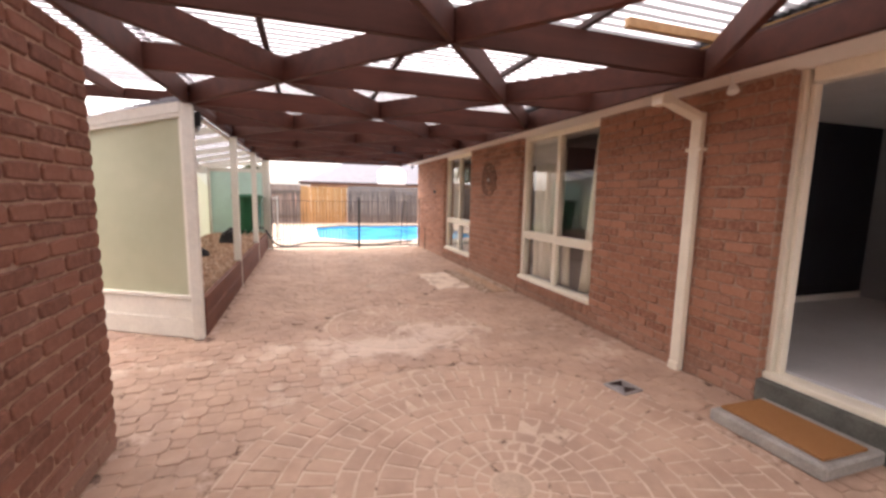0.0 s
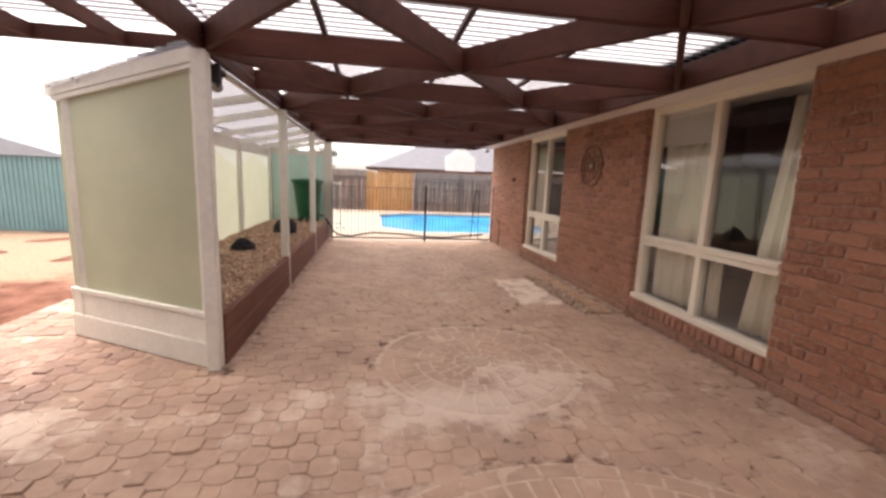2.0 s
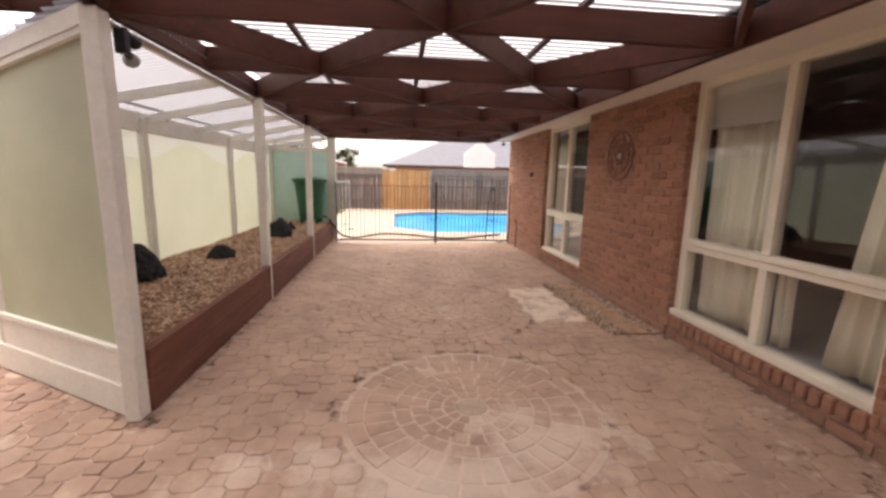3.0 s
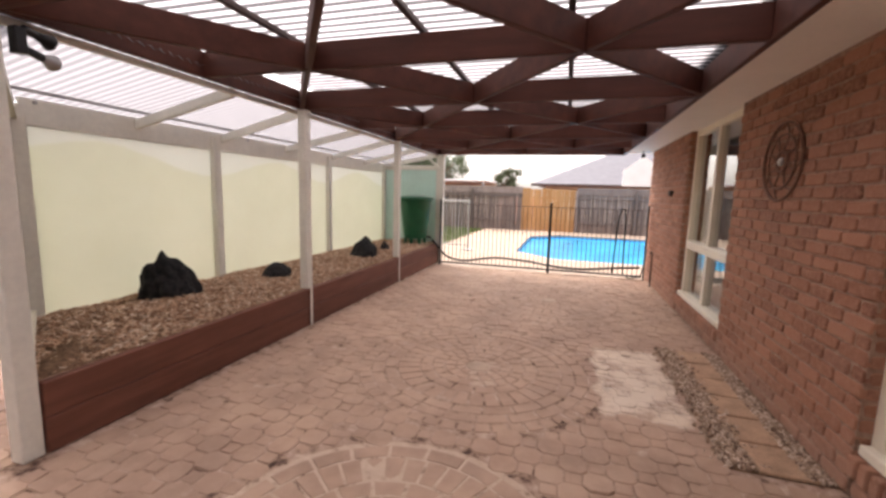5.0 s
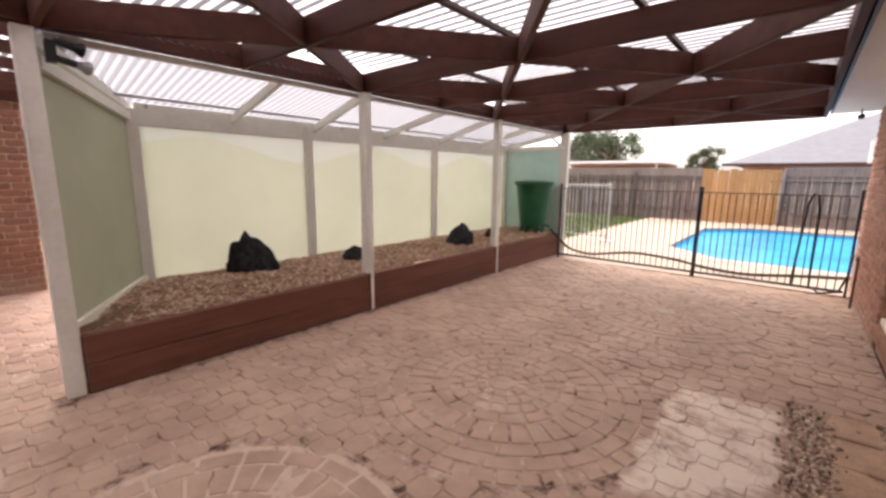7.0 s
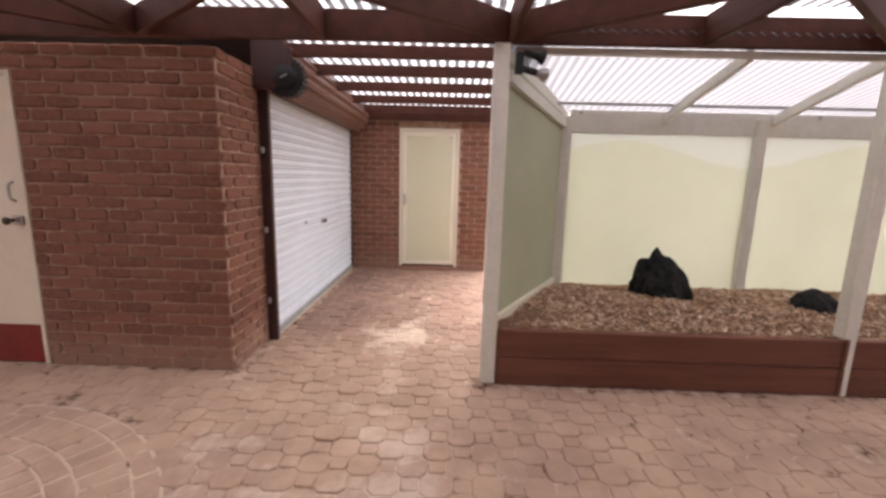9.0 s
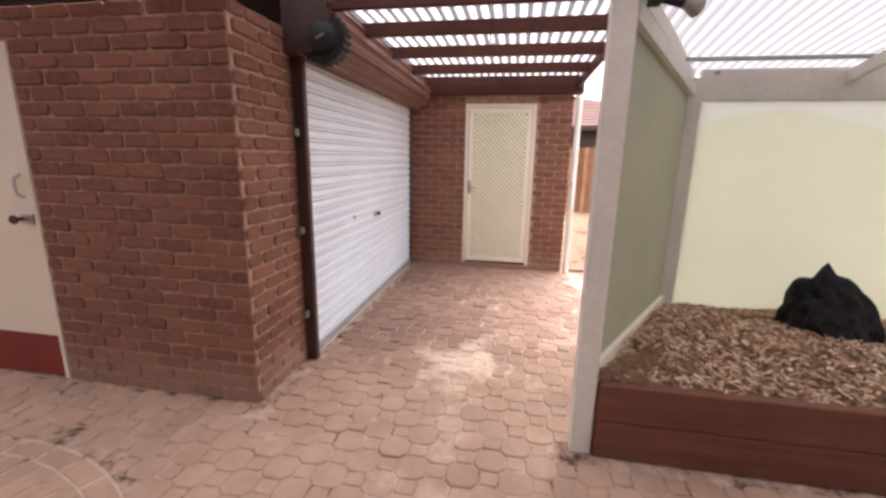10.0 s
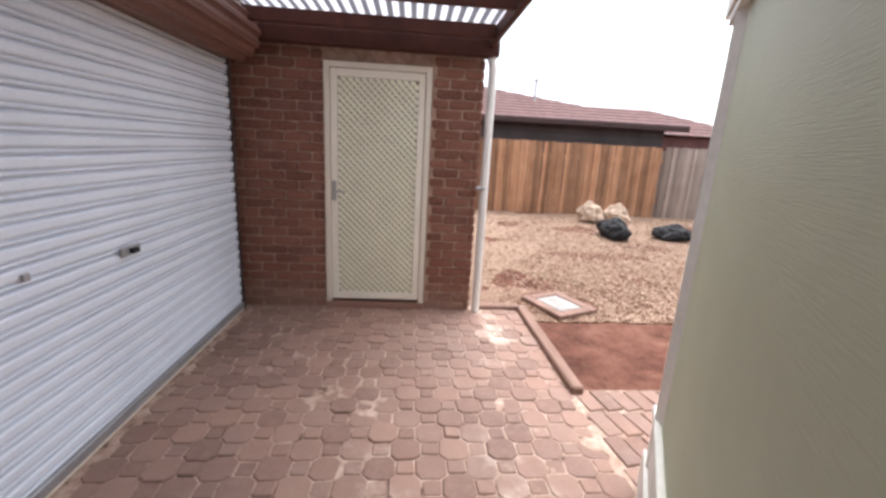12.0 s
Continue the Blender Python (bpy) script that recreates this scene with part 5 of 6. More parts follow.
wl = thing("iron_ornament", "round wrought-iron wheel ornament on the brick wall", "wall ornament", (HX - 0.025, 7.02, 1.82))


def circle_pts(r, n=36, x=0.0):
    return [(x, r * math.cos(2 * math.pi * k / n), r * math.sin(2 * math.pi * k / n)) for k in range(n)]


part("outer_ring", tube(circle_pts(0.285), 0.011, 8, closed=True), ORNAMENT, wl, "", True)
part("middle_ring", tube(circle_pts(0.20), 0.008, 8, closed=True), ORNAMENT, wl, "", True)
part("inner_ring", tube(circle_pts(0.075, 20), 0.010, 8, closed=True), ORNAMENT, wl, "", True)
part("boss", turned(lathe([(0.032, 0.0), (0.03, 0.015), (0.015, 0.022)], 16), pose(0, 0, 0, 0, -90, 0)), CHROME, wl, "grey metal boss", True)
for k in range(8):
    a = 2 * math.pi * k / 8
    pts = []
    for i in range(7):
        r = 0.06 + 0.22 * i / 6
        b = a + 0.35 * math.sin(math.pi * i / 6)
        pts.append((0.0, r * math.cos(b), r * math.sin(b)))
    part("scroll", tube(pts, 0.006, 6), ORNAMENT, wl)

step = thing("doorstep", "grey concrete step in front of the sliding door", "step", (2.86, 1.66, 0))
part("slab", box(-0.22, -0.35, 0.0, 0.315, 0.34, 0.088, 0.012), CONC, step)
dm = link_mesh("doormat", box(-0.18, -0.31, 0.0, 0.20, 0.31, 0.018, 0.005), COIR)
dm.matrix_world = pose(2.88, 1.66, 0.0895, 0, 0, -1.5)
tagged(dm, "orange-brown coir doormat on the concrete step", "doormat")

dr = thing("drain_grate", "square metal drain grate set in the paving", "drain", (2.40, 2.56, 0.008), 8)
f = box(-0.105, -0.105, -0.01, 0.105, -0.085, 0.006, 0.002)
box(-0.105, 0.085, -0.01, 0.105, 0.105, 0.006, 0.002, f)
box(-0.105, -0.085, -0.01, -0.085, 0.085, 0.006, 0.002, f)
box(0.085, -0.085, -0.01, 0.105, 0.085, 0.006, 0.002, f)
part("rim", f, GALV, dr)
part("well", box(-0.085, -0.085, -0.012, 0.085, 0.085, -0.006), BLACK, dr)
# one solid pale quarter, ribs across the others
part("plate", prism([(-0.085, -0.085), (-0.085, 0.085), (0.0, 0.0)], "z", -0.004, 0.002), GALV, dr, "solid pale quarter plate")
part("diagonal", bar((-0.085, -0.085, 0.0), (0.085, 0.085, 0.0), 0.008, 0.010, 0), GALV, dr)
part("diagonal", bar((-0.085, 0.085, 0.0), (0.085, -0.085, 0.0), 0.008, 0.009, 0), GALV, dr)
for k in range(1, 8):
    s = 0.0115 * k
    part("slat", bar((s, -s, -0.001), (s, s, -0.001), 0.005, 0.007, 0), GALV, dr)
for sg in (1, -1):
    for k in range(1, 8):
        s = 0.0115 * k
        part("slat", bar((-s, sg * s, -0.001), (s, sg * s, -0.001), 0.005, 0.007, 0), GUIDE, dr)

fls = thing("twin_spotlight", "pair of black spotlights clamped to the corner post", "spotlight", (-1.03, 4.84, 2.19))
part("mount", box(-0.03, -0.05, -0.03, 0.03, 0.0, 0.10, 0.004), DARKP, fls)
for dz, dx, dy in ((0.0, -0.06, 0.15), (0.10, -0.02, 0.10)):
    p0 = Vector((0, 0.0, dz))
    p1 = Vector((dx, dy, dz - 0.02))
    part("spot_arm", tube([p0, p0.lerp(p1, 0.6)], 0.022, 10), DARKP, fls)
    d = (p1 - p0).normalized()
    m = Matrix.Translation(p0.lerp(p1, 0.6)) @ d.to_track_quat("Z", "Y").to_matrix().to_4x4()
    part("spot_lamp", turned(lathe([(0.022, 0), (0.026, 0.03), (0.045, 0.07), (0.042, 0.078), (0.02, 0.07)], 18), m), GALV if dz == 0.0 else DARKP, fls, "", True)
    part("spot_glass", turned(lathe([(0.038, 0.074), (0.036, 0.082), (0.01, 0.084)], 18), m), GALV, fls, "clear reflector glass", True)

# ---- rain barrel ----
rb = thing("rain_barrel", "dark green plastic barrel with a rim and lid, on the bed", "barrel", (-1.45, 11.70, 0.435))
part("body", lathe([(0.225, 0.12), (0.24, 0.13), (0.25, 0.16), (0.295, 0.55), (0.335, 0.90), (0.36, 0.915), (0.365, 0.95)], 32), GREENBIN, rb, "", True)
part("lid", lathe([(0.382, 0.95), (0.385, 0.985), (0.36, 1.0), (0.12, 1.03)], 32), GREENBIN, rb, "", True)
part("tap", tube([(0.22, 0, 0.16), (0.34, 0, 0.16), (0.35, 0, 0.12)], 0.018), DARKP, rb)
for a in range(0, 360, 45):
    part("foot", turned(box(0.205, -0.03, 0.0, 0.245, 0.03, 0.125, 0.004), pose(0, 0, 0, 0, 0, a)), GREENBIN, rb)

# ---- pool fence ----
FY = 11.76
pf = thing("pool_fence", "black tubular steel pool fence with a gate", "fence", (0, FY, 0))
for x, w in ((-0.90, 0.014), (1.37, 0.027), (3.12, 0.014)):
    part("fence_post", box(x - w, -0.025, 0.0, x + w, 0.025, 1.40, 0.004), BLACK, pf)
for a, b in ((-0.875, 1.345), (1.395, 3.095)):
    part("rail", box(a, -0.015, 0.05, b, 0.015, 0.085, 0.003), BLACK, pf)
    part("rail", box(a, -0.008, 1.305, b, 0.008, 1.320, 0.002), GUIDE, pf)
    n = round((b - a) / 0.085)
    for k in range(1, n):
        x = a + (b - a) * k / n
        part("picket", box(x - 0.006, -0.006, 0.085, x + 0.006, 0.006, 1.30), GUIDE, pf)

ends_post = thing("post", "cream painted end post of the pergola", "post", (-0.98, 12.06, 0), 0, "planter posts")
part("upper_post", box(-0.045, -0.045, 0.0, 0.045, 0.045, B0, 0.005), POSTW, ends_post)
part("brace", bar((-0.03, 0, 2.02), (-0.30, 0, 2.26), 0.04, 0.04), POSTW, ends_post)

# black hose: from the barrel, along the fence and up a stand
def smooth_path(points, steps=5):
    """Points along a curve that passes through those given."""
    out, n = [], len(points)
    p = [Vector(q) for q in points]
    for i in range(n - 1):
        a, b, c, d = p[max(i - 1, 0)], p[i], p[i + 1], p[min(i + 2, n - 1)]
        for k in range(steps):
            t = k / steps
            out.append(0.5 * (2 * b + (c - a) * t + (2 * a - 5 * b + 4 * c - d) * t * t + (3 * b - a - 3 * c + d) * t ** 3))
    return out + [p[-1]]


lie = 0.006
hs = smooth_path([(-1.06, 11.72, 0.53), (-0.97, 11.88, 0.36), (-0.86, 12.2, 0.12), (-0.55, 12.5, lie), (-0.15, 13.05, lie), (0.15, 13.28, lie), (0.87, 13.05, lie),
                  (1.45, 12.62, lie), (2.0, 12.5, lie), (2.55, 12.85, lie), (3.3, 13.3, lie)])
hose = link_mesh("hose", tube(hs, 0.024, 8), DARKP, smooth=True)
tagged(hose, "black pool hose winding from the barrel over the coping", "hose")
hp = thing("hose_stand", "thin black hose hung in a loop on the fence", "hose", (2.66, FY - 0.05, 0))
lp = [(-0.10, 0, 0.10), (-0.07, 0, 0.7), (-0.04, 0, 1.2), (0.0, 0, 1.34), (0.05, 0, 1.32), (0.08, 0, 1.1), (0.08, 0, 0.5), (0.09, -0.02, 0.10), (0.2, -0.05, 0.03), (0.38, -0.08, 0.08), (0.45, -0.02, 0.30), (0.47, 0.0, 0.58)]
part("loop", tube(lp, 0.014, 8), DARKP, hp, "", True)
tp = thing("garden_tap", "dark metal tap on a standpipe by the wall", "tap", (HX - 0.06, 11.15, 0))
part("pipe", tube([(0, 0, 0), (0, 0, 0.60)], 0.013), RUST, tp)
part("spout", tube([(0, 0, 0.60), (0, 0.06, 0.62), (0, 0.12, 0.61), (0, 0.13, 0.56)], 0.013), RUST, tp)
mb = link_mesh("wall_box", box(HX - 0.06, 10.30, 1.58, HX - 0.008, 10.42, 1.66, 0.006), RUST)
tagged(mb, "small brown box on the brick wall", "box")
es_l = thing("eave_spot", "small dark spotlight at the end of the eave", "light", (3.0, 12.15, SOF))
part("arm", tube([(0, 0, 0), (0, 0, -0.06)], 0.012), DARKP, es_l)
part("lamp", box(-0.035, -0.05, -0.12, 0.035, 0.05, -0.06, 0.012), DARKP, es_l)

# ---- pool and surrounds ----
structure("pool_surround", prism([(-1.9, 11.78), (8.2, 12.06), (8.2, 23.2), (-1.9, 23.2), (-1.9, 21.0), (7.4, 21.0), (7.4, 13.4), (0.0, 13.4), (0.0, 20.9), (-1.9, 20.9)], "z", -0.05, -0.022), COPING, "cream paving round the pool")
oc = 1.1
px0, py0, px1, py1 = 0.35, 13.85, 7.0, 20.8
octo = [(px0 + oc, py0), (px1 - oc, py0), (px1, py0 + oc), (px1, py1 - oc), (px1 - oc, py1), (px0 + oc, py1), (px0, py1 - oc), (px0, py0 + oc)]
bm = bmesh.new()
oi = [bm.verts.new((x, y, -0.016)) for x, y in octo]
ol = [bm.verts.new((x, y, -0.09)) for x, y in octo]
corner = {1: (7.4, POOL[1] - 0.2), 3: (7.4, 21.0), 5: (0.0, 21.0), 7: (0.0, POOL[1] - 0.2)}
cv = {k: bm.verts.new((x, y, -0.016)) for k, (x, y) in corner.items()}
for k in (1, 3, 5, 7):
    bm.faces.new((oi[k], oi[(k + 1) % 8], cv[k]))
for k in (0, 2, 4, 6):
    bm.faces.new((oi[k], oi[(k + 1) % 8], cv[(k + 1) % 8], cv[(k - 1) % 8]))
for k in range(8):
    bm.faces.new((oi[k], oi[(k + 1) % 8], ol[(k + 1) % 8], ol[k]))
structure("pool_coping", bm, COPING, "cream coping round the octagonal pool")
bm = bmesh.new()
top = [bm.verts.new((x, y, -0.088)) for x, y in octo]
bot = [bm.verts.new((x, y, -1.4)) for x, y in octo]
for k in range(8):
    bm.faces.new((top[k], top[(k + 1) % 8], bot[(k + 1) % 8], bot[k]))
bm.faces.new(bot)
structure("pool_basin", bm, POOLLIN, "blue pool lining")
bm = bmesh.new()
bm.faces.new([bm.verts.new((x, y, -0.14)) for x, y in octo])
structure("water", bm, WATER, "bright blue pool water")

flat("lawn", -12.0, 12.6, -1.95, 22.2, -0.025, LAWN, 0.6, 0.02, "patchy green lawn beyond the planter")


def in_lawn(rj):
    return rj.uniform(-4.5, -1.98), rj.uniform(12.7, 22), -0.02


def blades(name, count, place, size, material, label, seed):
    rj = random.Random(seed)
    vs, fs = [], []
    for _ in range(count):
        x, y, z = place(rj)
        a, h = rj.uniform(0, 6.3), size * rj.uniform(0.5, 1.3)
        dx, dy = 0.012 * math.cos(a), 0.012 * math.sin(a)
        lx, ly = rj.uniform(-0.4, 0.4) * h, rj.uniform(-0.4, 0.4) * h
        o = len(vs)
        vs += [(x - dx, y - dy, z), (x + dx, y + dy, z), (x + lx, y + ly, z + h)]
        fs.append((o, o + 1, o + 2))
    return tagged(joined(name, vs, fs, material), label, "grass")


blades("grass", 9000, in_lawn, 0.06, GRASS, "short green lawn grass", 2)

# second, low fence panel beyond the gate
sf = thing("mesh_fence", "grey steel fence panel standing on a flat foot", "fence", (-1.55, 14.5, -0.022))
part("post", box(0.60, -0.02, 0.02, 0.64, 0.02, 1.42, 0.003), GALV, sf)
part("foot", box(0.48, -0.12, 0.0, 0.76, 0.12, 0.03, 0.004), GALV, sf)
part("rail", box(-1.4, -0.015, 1.35, 0.60, 0.015, 1.38, 0.003), GALV, sf)
part("rail", box(-1.4, -0.015, 0.12, 0.60, 0.015, 0.15, 0.003), GALV, sf)
for k in range(22):
    part("picket", box(-1.38 + 0.09 * k, -0.006, 0.15, -1.368 + 0.09 * k, 0.006, 1.35), GALV, sf)


# ---- boundary fences ----
def paling_fence(name, a, b, h, material, label, width=0.10, rails=(0.45, 1.55), cap=False, seed=0, back=False, outer=None):
    rj = random.Random(seed)
    a, b = Vector((*a, 0)), Vector((*b, 0))
    d = b - a
    ang = math.degrees(math.atan2(d.y, d.x))
    f = thing(name, label, "fence", (a.x, a.y, -0.035), ang)
    n = int(d.length / width)
    meshes = []
    for k in range(4):
        bm = box(-width / 2 + 0.004, -0.008, 0.0, width / 2 - 0.003, 0.008, h + rj.uniform(-0.03, 0.03), 0.003)
        me = bpy.data.meshes.new("paling")
        bm.to_mesh(me)
        bm.free()
        me.materials.append(material)
        meshes.append(me)
    for k in range(n):
        ob = new("paling", rj.choice(meshes))
        ob.location = ((k + 0.5) * width, rj.uniform(-0.006, 0.006) + (0.012 if k % 2 else 0), 0)
        ob.rotation_euler = (0, rj.gauss(0, 0.004), 0)
        ob.parent = f
    s = 1 if back else -1
    for z in rails:
        part("fence_rail", box(0, s * 0.06 - 0.02, z - 0.04, d.length, s * 0.06 + 0.02, z + 0.04, 0.004), material, f)
    k = 0.0
    while k <= d.length:
        part("fence_post", box(k - 0.05, s * 0.09 - 0.05, 0, k + 0.05, s * 0.09 + 0.05, h - 0.1, 0.006), material, f)
        k += 2.4
    if cap:
        part("cap_board", box(0, -0.05, h - 0.33, d.length, 0.035, h - 0.30, 0.004), material, f)
        part("upper_board", box(0, -0.03, h - 0.28, d.length, -0.012, h + 0.02, 0.004), material, f)
    return f


FB = 22.4
paling_fence("paling_fence", (-12.2, FB), (-0.30, FB), 1.95, PALING_GREY, "weathered grey paling fence behind the pool", 0.12, cap=True, seed=1)
paling_fence("paling_fence", (-0.30, FB), (2.05, FB), 1.90, PALING_ORANGE, "newer orange timber panel in the paling fence", 0.12, (0.5, 1.5), seed=2, back=True)
paling_fence("paling_fence", (2.05, FB), (9.0, FB), 1.95, PALING_GREY, "weathered grey-brown paling fence behind the pool", 0.12, cap=True, seed=3)
paling_fence("back_fence", (-12.0, -9.0), (12.0, -9.0), 1.8, PALING_GREY, "grey weathered paling fence across the yard", 0.135, seed=6)
paling_fence("side_fence", (-12.0, 2.0), (-12.0, 11.2), 1.92, PALING_RED, "brown timber paling fence along the yard", 0.10, seed=4, back=True)
paling_fence("side_fence", (-12.0, 11.2), (-12.0, FB), 1.92, PALING_PALE, "grey weathered paling fence along the yard", 0.10, seed=5, back=True)

# ---- the yard ----
yard = flat("yard_soil", -12.1, 5.0, -2.5, 22.0, -0.03, STRAWSOIL, 0.25, 0.018, "red-brown earth with straw mulch")


def in_yard(rj):
    u = rj.random()
    x = -4.6 - 7.2 * rj.random() ** 1.3
    y = 5.3 + rj.random() * (1.5 + (-x - 4.0) * 0.95)
    if y > 5.6 - (x + 4.6) * 0.2 + 1.1 * noise.noise((x * 1.1, y * 1.1, 4)) or rj.random() < 0.25:
        return x, y, -0.03 + 0.018 * noise.noise((x * 1.3, y * 1.3, 0)) + rj.uniform(0, 0.012)
    return None


chips("straw_mulch", 24000, in_yard, 0.040, CHIPP, "pale straw and chip mulch strewn over the yard", "mulch", 9)

kerb = thing("timber_edging", "weathered timber edging log along the paving", "edging", (-4.82, 5.50, -0.035))
part("log", turned(box(0.0, -0.045, 0.0, 1.48, 0.045, 0.085, 0.012), pose(0, 0, 0, 0, 0, 0.5)), EDGING, kerb)
kerb2 = thing("timber_edging", "short timber edging against the brick wall", "edging", (-4.87, 5.05, -0.035))
part("log", box(-0.03, 0.0, 0.0, 0.06, 0.42, 0.075, 0.012), EDGING, kerb2)

mh = thing("inspection_cover", "pale concrete inspection cover tilted in the soil", "manhole cover", (-4.98, 5.95, -0.02), 24)
f = box(-0.30, -0.26, 0.0, 0.30, -0.16, 0.05, 0.008)
box(-0.30, 0.16, 0.0, 0.30, 0.26, 0.05, 0.008, f)
box(-0.30, -0.16, 0.0, -0.20, 0.16, 0.05, 0.008, f)
box(0.20, -0.16, 0.0, 0.30, 0.16, 0.05, 0.008, f)
part("surround", f, PINKCONC, mh)
part("lid", box(-0.185, -0.145, 0.0, 0.185, 0.145, 0.045, 0.006), CONC, mh, "pale concrete lid")

rock("rock", (-8.9, 8.45, 0.10), 0.50, 0.26, 0.26, 31.0, "long black rock lying in the yard", ROCK, (0, 0), 0, 0.8, "rocks in the yard")
rock("rock", (-8.9, 9.7, 0.08), 0.30, 0.40, 0.20, 37.0, "dark brown rock lying in the yard", ROCK, (0, 0), 0, 0.8, "rocks in the yard")
rock("sandstone_block", (-10.7, 8.75, 0.16), 0.28, 0.28, 0.32, 41.0, "pale sandstone block by the fence", LOGPALE, (0, 0), 0, 1.0, "sandstone blocks")
rock("sandstone_block", (-10.8, 9.45, 0.14), 0.32, 0.28, 0.28, 47.0, "pale sandstone block by the fence", LOGPALE, (0, 0), 0, 1.0, "sandstone blocks")

# teal shed
shd = thing("garden_shed", "teal ribbed steel garden shed with a pale roof", "shed", (-8.6, 14.2, -0.035))
rib = bmesh.new()
for k in range(30):
    x = -1.5 + 0.1 * k
    box(x, -1.62, 0.05, x + 0.05, -1.605, 1.8, 0, rib)
body = part("body", box(-1.5, -1.6, 0, 1.5, 1.6, 1.8), TEAL, shd)
part("wall_ribs", rib, TEAL, body)
part("roof", prism([(-1.62, 1.80), (0, 2.25), (1.62, 1.80), (1.62, 1.76), (-1.62, 1.76)], "y", -1.68, 1.68), SHEDROOF, shd)
rib = bmesh.new()
for k in range(28):
    y = -1.5 + 0.11 * k
    box(1.5, y, 0.05, 1.515, y + 0.05, 1.76, 0, rib)
part("side_ribs", rib, TEAL, body)


# ---- neighbours ----
def hip_roof(e, r, z0, z1, material, parent, rows=12):
    """Hipped roof with courses of tiles: eave box e = (x0, y0, x1, y1), ridge r = (x, y0, y1)."""
    bm = bmesh.new()
    def ring(t):
        x0, y0, x1, y1 = e
        rx, ra, rb = r
        z = z0 + (z1 - z0) * t
        return [(x0 + (rx - x0) * t, y0 + (ra - y0) * t, z), (x1 + (rx - x1) * t, y0 + (ra - y0) * t, z), (x1 + (rx - x1) * t, y1 + (rb - y1) * t, z), (x0 + (rx - x0) * t, y1 + (rb - y1) * t, z)]
    for k in range(rows):
        a, b = ring(k / rows), ring((k + 1) / rows)
        lo = [bm.verts.new((x, y, z + 0.035)) for x, y, z in a]
        ls = [bm.verts.new((x, y, z)) for x, y, z in a]
        hi = [bm.verts.new((x, y, z + 0.004)) for x, y, z in b]
        for q in range(4):
            bm.faces.new((lo[q], lo[(q + 1) % 4], hi[(q + 1) % 4], hi[q]))
            bm.faces.new((ls[q], ls[(q + 1) % 4], lo[(q + 1) % 4], lo[q]))
    bm.faces.new([bm.verts.new(p) for p in ring(0)])
    bmesh.ops.remove_doubles(bm, verts=bm.verts[:], dist=0.0005)
    return part("roof", bm, material, parent)


def red_house():
    h = thing("neighbour_house", "low neighbouring house with a red tiled roof and dark boarded wall", "house", (-19.0, 8.5, -0.035))
    part("wall", box(-3, -9.5, 0, 2.6, 5.2, 2.75), WEATHER, h)
    for k in range(7):
        part("board", box(2.6, -9.5, 1.35 + 0.2 * k, 2.64, 5.2, 1.53 + 0.2 * k, 0.004), WEATHER, h)
    hip_roof((-5.5, -12.0, 3.15, 5.8), (-1.2, -9.0, -2.4), 2.80, 4.45, REDTILE, h)
    part("gutter", box(3.05, -12.0, 2.62, 3.2, 5.8, 2.80, 0.01), GUIDE, h)
    part("flue", tube([(1.0, 0.6, 3.3), (1.0, 0.6, 4.35)], 0.05, 10), GALV, h)
    part("flue_cap", tube([(1.0, 0.6, 4.35), (1.0, 0.6, 4.42)], 0.10, 10), GALV, h)
    part("wall", box(-3, 5.22, 0, 1.6, 10.0, 2.5), REDTILE, h, "red brick end wall")
    hip_roof((-4.0, 1.0, 1.9, 10.6), (-1.0, 3.0, 6.4), 2.55, 3.75, REDTILE, h, 8)
    return h


red_house()


def grey_house():
    h = thing("neighbour_house", "neighbouring brick house with a wide grey hipped roof", "house", (6.5, 34.0, -0.035))
    part("wall", box(-6.2, -4.5, 0, 9, 5, 2.35), RENDERB, h)
    bm = bmesh.new()
    e = [(-7.0, -5.2, 2.30), (9.8, -5.2, 2.30), (9.8, 5.8, 2.30), (-7.0, 5.8, 2.30)]
    r = [(-1.2, 0.3, 5.0), (4.5, 0.3, 5.0)]
    ev = [bm.verts.new(p) for p in e]
    rv = [bm.verts.new(p) for p in r]
    bm.faces.new((ev[0], ev[1], rv[1], rv[0]))
    bm.faces.new((ev[1], ev[2], rv[1]))
    bm.faces.new((ev[2], ev[3], rv[0], rv[1]))
    bm.faces.new((ev[3], ev[0], rv[0]))
    bm.faces.new(ev[::-1])
    part("roof", bm, GREYROOF, h)
    part("gutter", box(-7.0, -5.3, 2.18, 9.8, -5.18, 2.32, 0.01), GUIDE, h)
    part("gable", prism([(-2.2, 2.2), (-2.2, 3.0), (-1.3, 3.7), (-0.4, 3.0), (-0.4, 2.2)], "y", -7.6, -7.4), WHITEROOF, h, "white shed gable")
    return h


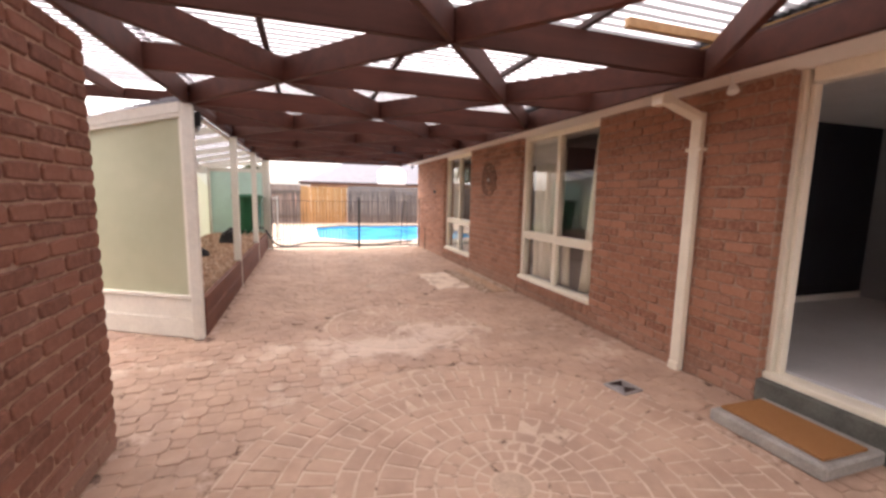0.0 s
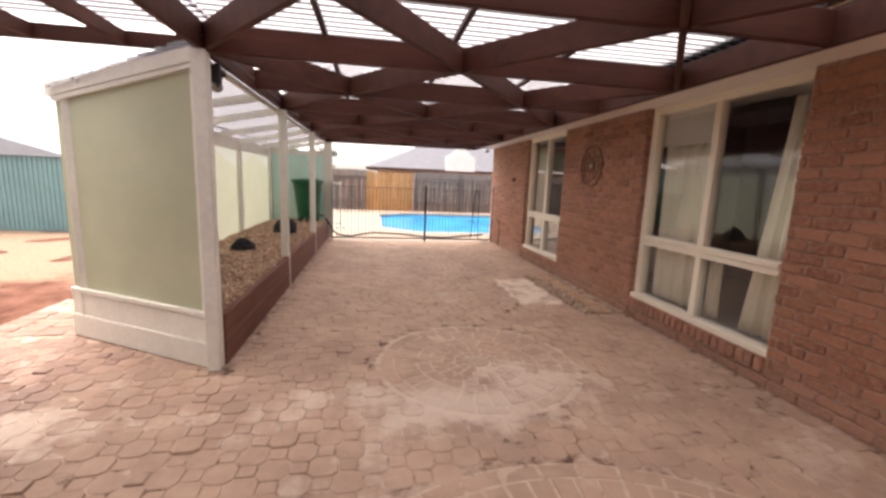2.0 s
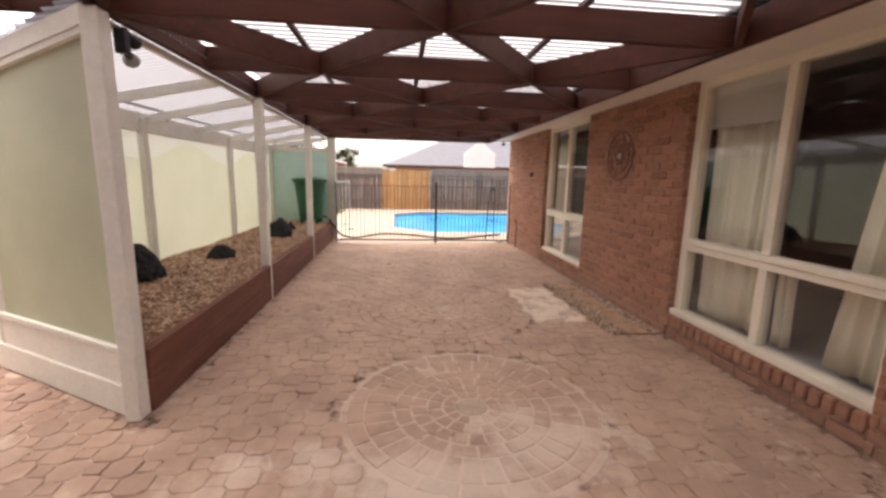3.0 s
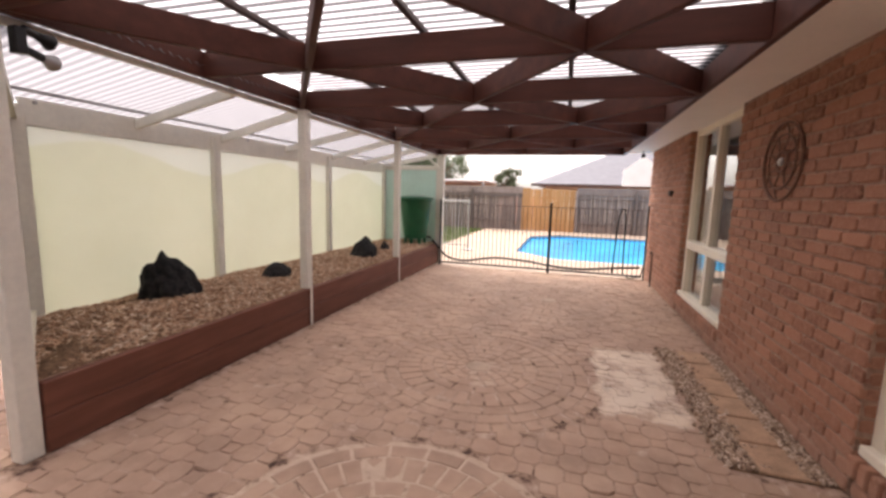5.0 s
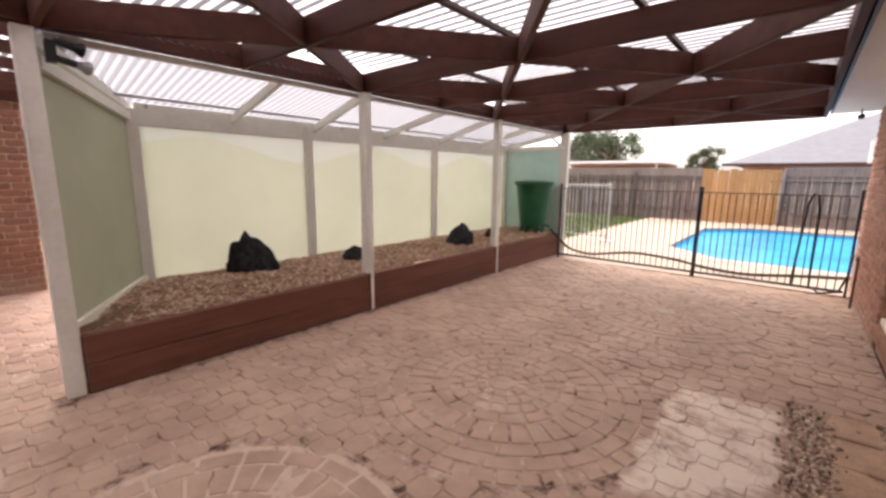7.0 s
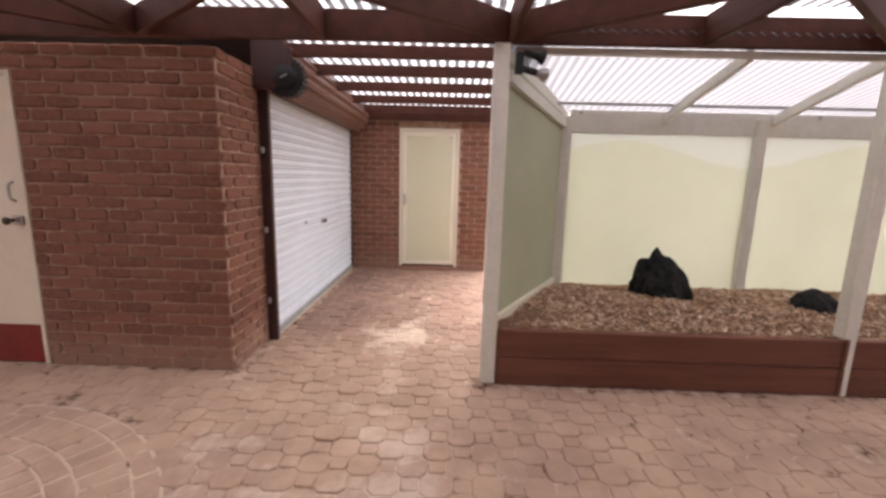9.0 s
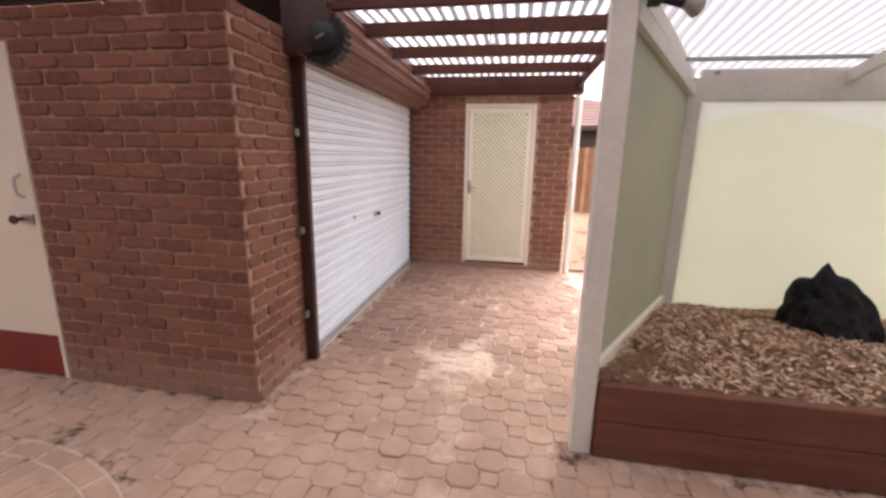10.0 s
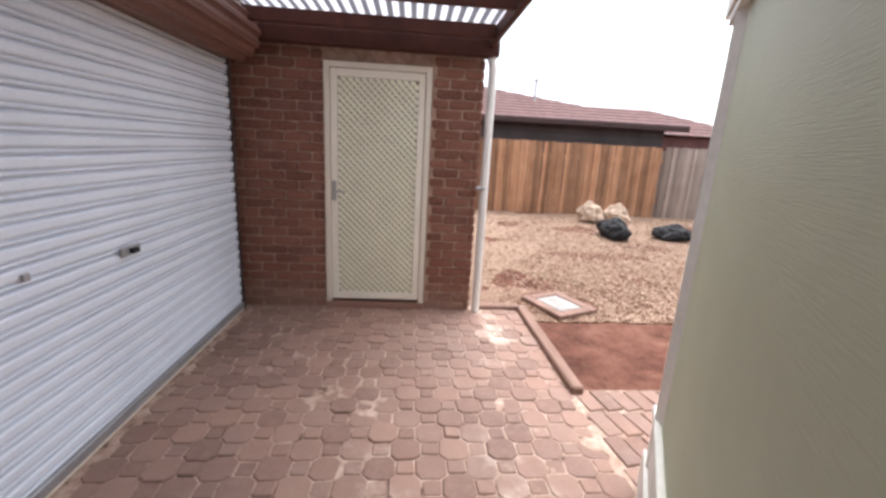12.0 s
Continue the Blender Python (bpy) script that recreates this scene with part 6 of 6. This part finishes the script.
grey_house()
lowb = thing("carport", "low pale flat-roofed carport behind the fence", "carport", (-5.5, 30.0, -0.035))
part("roof", box(-4, -2, 2.35, 2.4, 2, 2.48, 0.02), WHITEROOF, lowb)
for x in (-3.8, 2.2):
    part("post", box(x - 0.06, -1.9, 0, x + 0.06, -1.78, 2.35), GALV, lowb)
part("wall", box(-4, 1.8, 0, 2.4, 2, 2.35), RENDERB, lowb)


def tree(at, height, spread, seed, label, leaves=7000, leaf=1.0):
    rj = random.Random(seed)
    t = thing("tree", label, "tree", at, 0, "trees behind the fences")
    tr = tube([(0, 0, 0), (0.08, 0.05, height * 0.25), (-0.05, 0.1, height * 0.5), (0.05, 0, height * 0.78)], [0.16, 0.13, 0.09, 0.03], 8)
    clumps = []
    for k in range(13):
        a = rj.uniform(0, 6.3)
        z0 = height * rj.uniform(0.3, 0.65)
        r = spread * rj.uniform(0.35, 0.95)
        z1 = height * rj.uniform(0.5, 0.95)
        e = Vector((r * math.cos(a), r * math.sin(a), z1))
        tube([(0, 0.05, z0), tuple(Vector((0, 0, z0)).lerp(e, 0.5) + Vector((0, 0, 0.1))), tuple(e)], [0.06, 0.04, 0.015], 6, tr)
        clumps.append((e, spread * rj.uniform(0.22, 0.42)))
    clumps.append((Vector((0, 0, height * 0.9)), spread * 0.4))
    part("trunk", tr, BARK, t)
    vs, fs = [], []
    for _ in range(leaves):
        c, r = rj.choice(clumps)
        d = Vector((rj.gauss(0, 1), rj.gauss(0, 1), rj.gauss(0, 0.8)))
        p = c + d * r * 0.5
        s = rj.uniform(0.05, 0.12) * leaf
        m = Matrix.Translation(p) @ Euler((rj.uniform(0, 6), rj.uniform(0, 6), rj.uniform(0, 6))).to_matrix().to_4x4()
        o = len(vs)
        for q in ((-s, 0, 0), (0, -s * 0.4, 0.01), (s, 0, 0), (0, s * 0.4, 0.01)):
            vs.append(tuple(m @ Vector(q)))
        fs.append((o, o + 1, o + 2, o + 3))
    cr = joined("crown", vs, fs, LEAF, t, "")
    del cr["kind"]
    return t


tree((-7.6, 33.0, 0), 4.6, 2.3, 4, "olive-green garden tree behind the fence")
tree((-9.6, 36.0, 0), 5.0, 2.6, 8, "olive-green garden tree behind the fence")
tree((-10.2, 84.0, 0), 6.4, 2.5, 12, "dark green round-headed tree far behind the fence", 4500, 2.0)
